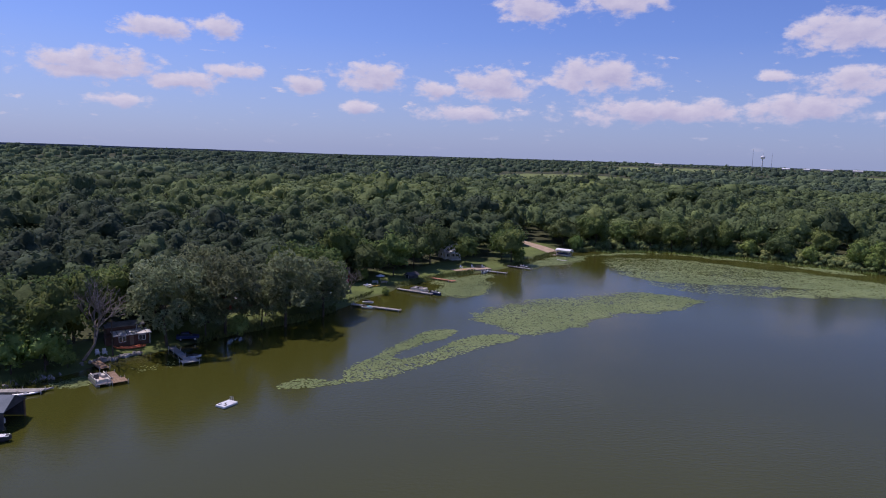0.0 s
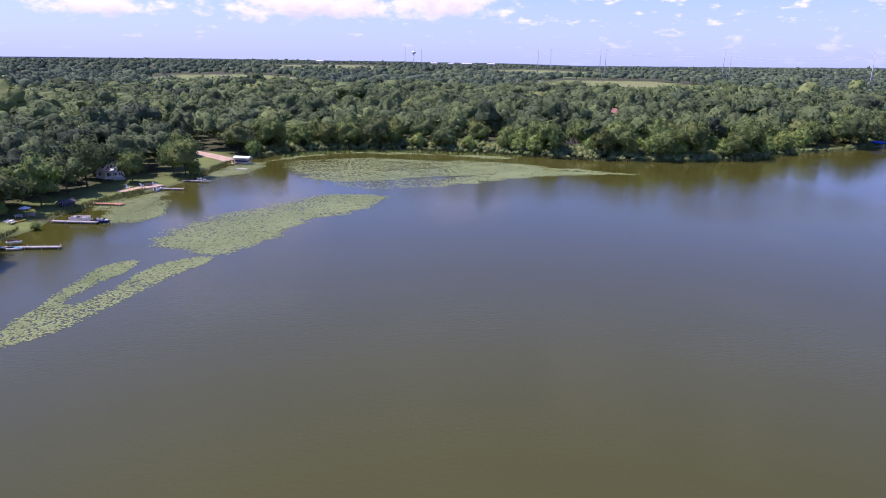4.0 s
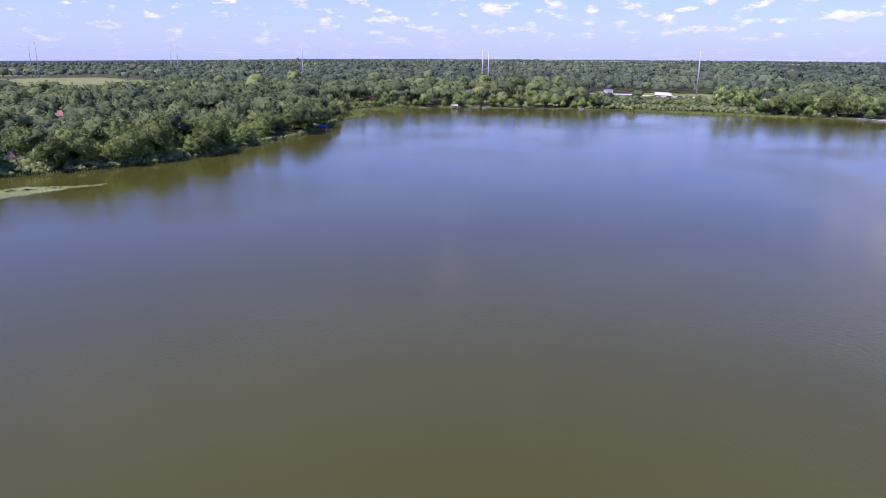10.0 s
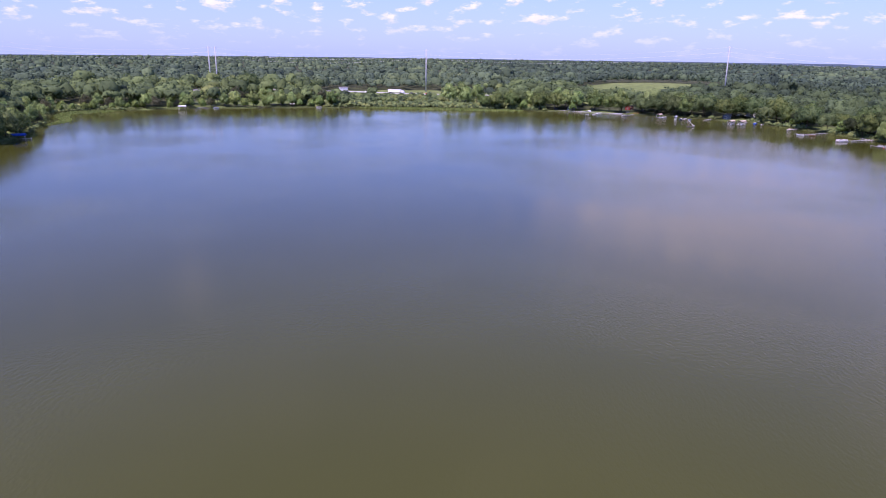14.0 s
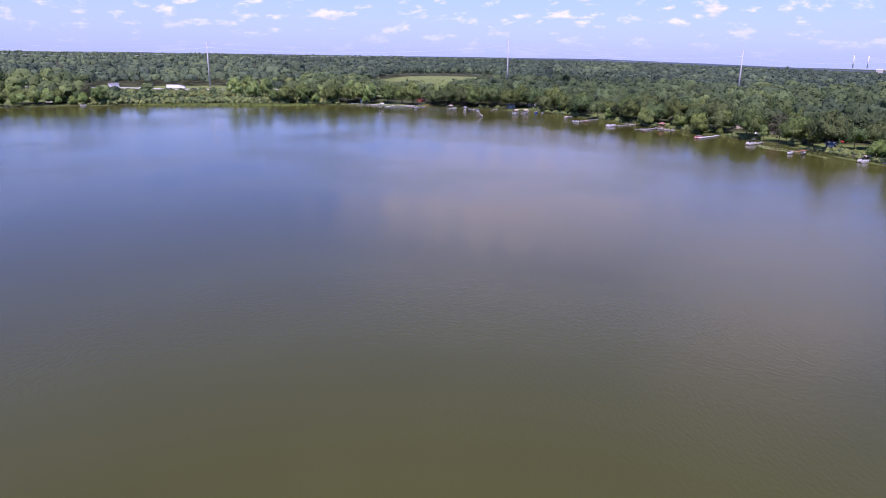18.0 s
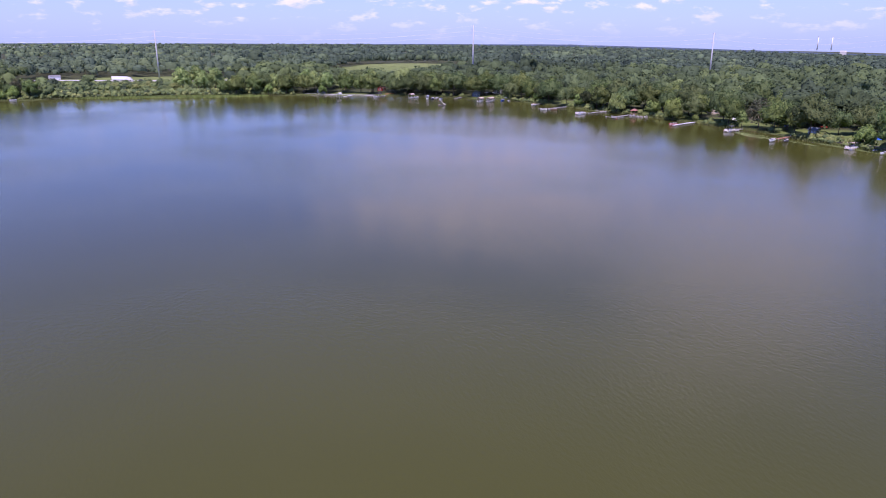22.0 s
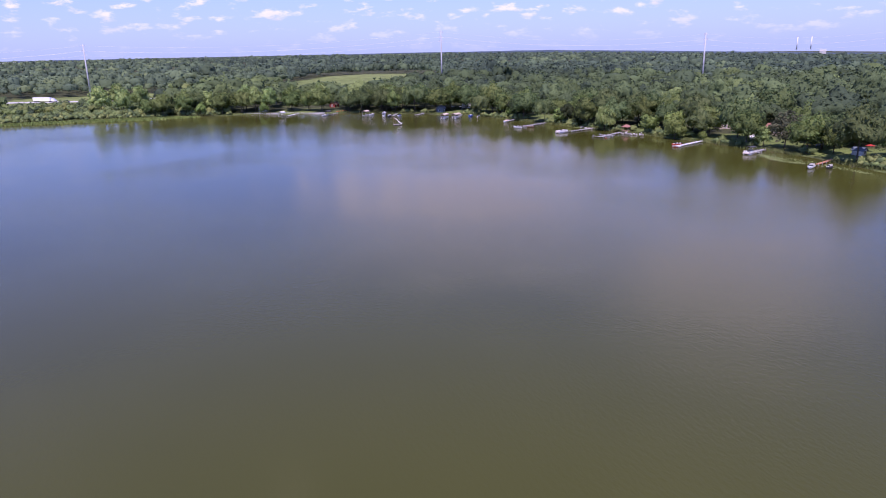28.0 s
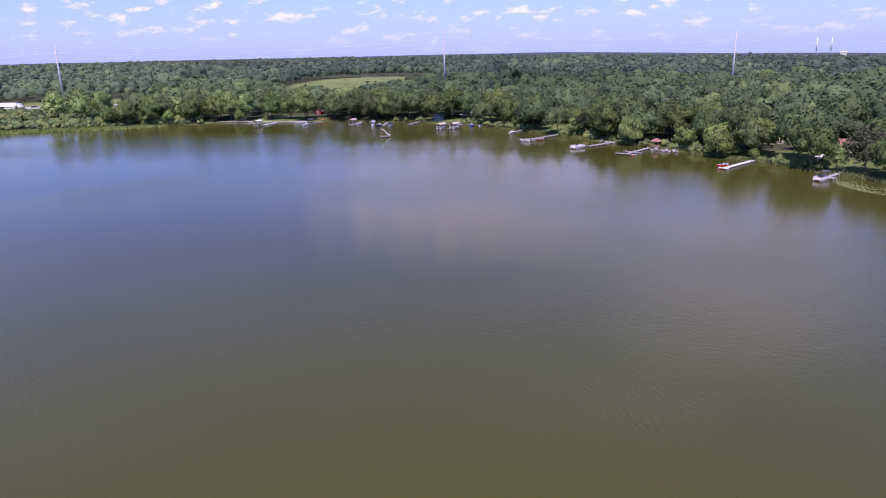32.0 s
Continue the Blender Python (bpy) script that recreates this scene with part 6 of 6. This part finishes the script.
house(560, -105, -60, 6, 5, 2.4, 1.6, "siding_white", "roof_grey", "small white cottage between shore trees", windows=((0.2, 1.0),))

# ---- the south-east shore with its row of docks ----
dock(535, -122, 522, -113, 1.3, "white_paint", "white dock with a boat lift beside the lawn")
boat_lift(525.5, -110.5, 145, "white_paint", 6.2, 2.8, "low boat lift with a white canopy by the seawall")
kayak(533, -121, 40, "orange", 3.0, "orange kayak lying by the seawall")
for sx0, sy0, sx1, sy1 in ((556, -92, 545, -114), (545, -114, 531, -138)):
    strip("seawall", "low pale concrete seawall along the lawn", [(sx0, sy0), (sx1, sy1)], 0.8, 0.15, "concrete", "seawall")
house(561, -152, -50, 6, 5, 2.4, 1.5, "siding_red", "roof_red", "small red cabin behind the shore lawn", windows=((0.0, 1.2),))
dock(524, -144, 512, -134, 1.3)
boat_lift(516, -136.5, 140, "charcoal", 6, 2.8, "boat lift with a dark canopy at a dock")
runabout(511.5, -133.0, 130, 5, "gel_white")
for ox, oy in ((530.5, -147), (531.2, -151)):
    kayak(ox, oy, 120, "orange", 4, "orange paddle board lying at the water")
dock(508, -162, 498, -155, 1.3)
runabout(499.5, -159, 130, 5.2, "gel_white", label="white boat at a short dock")
boat_lift(502.5, -156.5, 135, "tan", 6, 2.8, "boat lift with a tan canopy at a dock")
house(492, -164.5, -45, 1.8, 1.6, 2.0, 0.5, "siding_white", "roof_pale", "small white pump hut at the water", "pump_hut", windows=(), door=None, base=0.2)
runabout(487, -166, 135, 5.4, "navy", label="dark blue boat moored off the dock")
runabout(483.4, -171, 140, 5.2, "gel_white", cover="navy", label="white boat under a dark cover")
dock(497, -174, 486, -168, 1.3)
dock(492, -190, 482.5, -181, 1.3)
house(489.5, -200, -40, 6, 5, 3.4, 1.8, "roof_blue", "roof_grey", "blue-grey gabled boathouse at the water's edge", "boathouse_shed", windows=(), door=0.1, base=0.4)
boat_lift(455.7, -188, -50, "tan", 7, 3.1, "boat lift with a long pinkish tan canopy")
boat_lift(454.4, -194.5, -55, "tan", 7, 3.1, "second boat lift with a long tan canopy")
pontoon_boat(455.7, -188, -50, 6.0, "gel_white", label="white pontoon boat under a tan lift canopy", z=0.25)
pontoon_boat(454.4, -194.5, -55, 6.0, "gel_white", label="white pontoon boat under a tan lift canopy", z=0.25)
dock(470, -205, 452, -190.5, 1.3)
umbrella(493, -209.5)
umbrella(489.6, -213.8)
runabout(460.4, -206.5, -50, 5.0, "blue", label="blue boat moored at the end of a dock")
jet_ski(457.5, -210, -60, "blue", "blue personal watercraft by the bank")
house(503, -224, -35, 9, 7, 2.9, 2.2, "siding_white", "roof_grey", "white cottage in deep tree shade")
slide_raft(441.3, -153.0, -108)
picnic_table(470, -214, 20, "white_paint", "white picnic table on the lawn")

dock(430, -219.5, 420.5, -207, 1.3)
runabout(421.8, -208.6, 125, 5.8, "gel_white", cover="tan", label="covered boat at the cedar-shaded dock")
dock(404.5, -222.5, 396.5, -203, 1.3, head=(1.6, 8.0))
runabout(394.6, -200.6, 30, 5.4, "gel_white", label="white open boat at a T-shaped dock")
runabout(394.0, -207.0, 40, 5.0, "brown_wood", label="brown-hulled boat at a T-shaped dock")
dock(371.5, -226.5, 367.2, -212.5, 1.4)
pontoon_boat(367.4, -208.2, 106, 8.0, "gel_white", label="long white pontoon boat crowded with seats")
wall_rocks(379, -226, 370, -227.5, 26, 15, "bank_rocks")
gazebo(354.0, -233.5)
wall_rocks(349.5, -227.5, 339.5, -231.5, 40, 17)
dock(352.4, -229.2, 344.5, -213.5, 1.3, "dock_wood", "grey dock with finger piers near the gazebo", head=(1.4, 7.5))
kayak(341.6, -213.6, -30, "orange", 3.4, "orange kayak floating by the finger pier").location.z = -0.05
dock(350, -216.5, 343.0, -218.5, 0.9)
for cx2, cy2 in ((351.5, -231.5), (346.5, -231.8), (343.8, -233.0)):
    adirondack_chair(cx2, cy2, 60)
house(442, -310, -30, 11, 8, 3.4, 2.8, "siding_white", "roof_grey", "white-gabled house with a grey roof deep in woods", lift=2.6)
dock(312.6, -238.2, 306.0, -220.5, 1.2, "white_paint", "straight white dock with a short crosspiece", head=(1.2, 3.0))
runabout(309.6, -223.2, 70, 4.6, "red", label="red motor boat tied beside the white dock")
house(336, -271, -15, 8, 6, 2.7, 2.0, "siding_tan", "roof_grey", "tan cottage among shady trees")
house(308, -272, 10, 7.2, 6.0, 2.9, 2.2, "siding_tan", "roof_red", "tan cottage with a red-brown gabled roof")
house(299, -251, 20, 2.0, 1.6, 2.1, 0.6, "siding_white", "roof_pale", "narrow white garden hut on the bank", "garden_shed", windows=(), door=0.0)
dock(284.6, -242.6, 281.6, -233.8, 1.4, head=(2.0, 4.6))
pontoon_boat(280.4, -230.0, 104, 6.6, "gel_white", "charcoal", "pontoon boat with a dark canvas top at the dock")
dock(257.0, -241.5, 252.6, -228.5, 1.0, "red_wood", "thin reddish dock with boats at its end")
runabout(250.4, -223.6, 115, 5.4, "gel_white", label="white motor boat at a thin reddish dock")
runabout(247.3, -227.6, 100, 3.4, "charcoal", label="small dark inflatable beside the dock")
house(257, -253.5, 12, 4.2, 3.2, 1.9, 1.0, "siding_white", "roof_blue", "open-sided white shelter with a blue-grey roof", "lake_shelter", windows=((-0.25, 1.4), (0.25, 1.4)), door=None)
umbrella(259.5, -262, "red")
for kx, ky, km in ((279.5, -257, "yellow"), (277.5, -260, "blue")):
    picnic_table(kx, ky, 30, km, "brightly painted picnic table on the lawn")
house(291, -311, 5, 10, 7, 2.8, 2.0, "siding_tan", "roof_grey", "low tan house behind the shade trees")
pontoon_boat(224.2, -235.2, 92, 6.4, "gel_white", "tan", "pontoon boat with a pale top at a gravel dock")
dock(229.0, -252.5, 224.6, -239.5, 1.5, "tan", "pale dock running out from the gravel bank")
strip("gravel_bank", "pale gravel landing at the water's edge", [(236, -243), (226, -243), (214, -245), (203, -243)], 5, 0.05, "sand", "bank")
runabout(216.4, -238.0, 92, 4.6, "gel_white", cover="blue", label="boat under a bright blue cover")
runabout(211.2, -235.2, 94, 5.2, "gel_white", label="white boat moored by the gravel bank")
runabout(205.2, -232.6, 100, 5.6, "gel_white", label="white motor boat with a grey cockpit")
umbrella(225, -249, "blue")
house(371, -470, 12, 24, 12, 5.0, 4.0, "siding_red", "roof_dark_red", "big dark red barn with a gabled roof", "barn", windows=((-0.3, 1.2), (0.3, 1.2)), lift=1.0, category="barn")
house(440, -572, 12, 22, 12, 4.0, 1.6, "siding_white", "roof_pale", "long white farm shed beyond the barn", "pole_barn", windows=(), door=None, lift=4.0)


# ---- on the horizon ----
def water_tower(x, y, top):
    ob = thing("water_tower", pose(x, y, 2), "pale water tower on the horizon", "water tower")
    part("column", Shape().tube((0, 0, 0), (0, 0, top - 12), 2.2, 2.0, 12), M["white_paint"], ob, smooth=True)
    rings = []
    for k in range(9):
        a = -math.pi / 2 + math.pi * k / 8
        r = max(0.3, 9 * math.cos(a))
        rings.append([(r * math.cos(w), r * math.sin(w), top - 8 + 6.5 * math.sin(a)) for w in np.linspace(0, 2 * math.pi, 17)[:-1]])
    part("tank", Shape().loft(rings), M["white_paint"], ob, smooth=True)


water_tower(1261, 2727, 62)


def radio_mast(x, y, top):
    ob = thing("radio_mast", pose(x, y, 2), "thin steel radio mast on the horizon", "mast", "masts on the horizon")
    part("mast", Shape().tube((0, 0, 0), (0, 0, top), 1.0, 0.5, 6), M["steel"], ob)


for mx, my, mt in ((1225, 2735, 85), (1290, 2710, 70), (1110, 2400, 66), (1700, 2350, 75), (1560, 2240, 66)):
    radio_mast(mx, my, mt)
for fx, fy, fw in ((1321, 2653, 40), (1345, 2545, 30), (1402, 2515, 60), (1490, 2470, 44), (840, 2700, 40)):
    house(fx, fy, -35, fw * 0.7, 16, 6, 3, "siding_tan", "roof_pale", "far pale farm building on the horizon", "farm_building", windows=(), door=None, lift=9)


def smoke_stack(x, y, top):
    ob = thing("smoke_stack", pose(x, y, 2), "tall pale chimney stack of a distant plant", "chimney", "stacks on the horizon")
    part("shaft", Shape().tube((0, 0, 0), (0, 0, top), 2.6, 1.8, 12), M["white_paint"], ob, smooth=True)
    part("rim", Shape().tube((0, 0, top - 3), (0, 0, top + 0.5), 2.2, 2.2, 12), M["concrete"], ob)


smoke_stack(2413, -2735, 58)
smoke_stack(2370, -2771, 58)
house(2330, -2800, 40, 26, 24, 24, 4, "concrete", "concrete", "blocky boiler house of a distant power plant", "power_plant", windows=(), door=None)


# ---- wires of the power line ----
def wires():
    spans = [(POLES[i], POLES[j]) for i, j in ((0, 1), (1, 3), (3, 5), (5, 6), (6, 8), (8, 9), (9, 10), (10, 11))]
    for a, b in spans:
        ob = thing("power_wires", pose(0, 0, 0), "sagging overhead wires between two poles", "wires", "wires of the power line")
        for drop, side in ((1.0, 0), (5.4, -1.9), (5.4, 1.9), (9.2, 1.9)):
            rings = []
            for k in range(13):
                t = k / 12
                p = (a[0] + (b[0] - a[0]) * t, a[1] + (b[1] - a[1]) * t + side, a[2] + (b[2] - a[2]) * t - drop - 24 * t * (1 - t))
                rings.append([(p[0] + 0.032 * c, p[1] + 0.032 * c, p[2] + 0.032 * h) for c, h in ((1, 0), (0, 1), (-1, 0), (0, -1))])
            part("wire", Shape().loft(rings), M["white_paint"], ob)


wires()


def distant_ridge():
    """A low wooded ridge where land meets sky, with haze painted into its blue."""
    az = np.linspace(-60, 172, 240)
    top = np.interp(az, [-40, -25, -10, 0, 10, 30, 38, 50, 62, 80, 100, 112, 122, 135, 146, 175], [28, 18, 6, 8, 8, 5, -3, 3, 13, 17, 15, 17, 14, -13, -35, -40])
    top = top + 1.5 * waves(az * 40, az * 0, 60, 5) + 0.8 * waves(az * 40, az * 0, 14, 6)
    x, y = 60 + 4620 * np.sin(np.radians(az)), -10 + 4620 * np.cos(np.radians(az))
    rings = []
    for k in range(len(az)):
        o = Vector((math.sin(radians(az[k])), math.cos(radians(az[k])), 0)) * 130
        rings.append([(x[k], y[k], -70), (x[k] + o.x * 0.4, y[k] + o.y * 0.4, top[k]), (x[k] + o.x, y[k] + o.y, top[k] - 3), (x[k] + o.x, y[k] + o.y, -70)])
    tagged(new("backdrop", Shape().loft(rings).mesh("backdrop", M["ridge"])), "low wooded ridge along the horizon, blue-green from painted haze", "ridge", kind="structure")


distant_ridge()
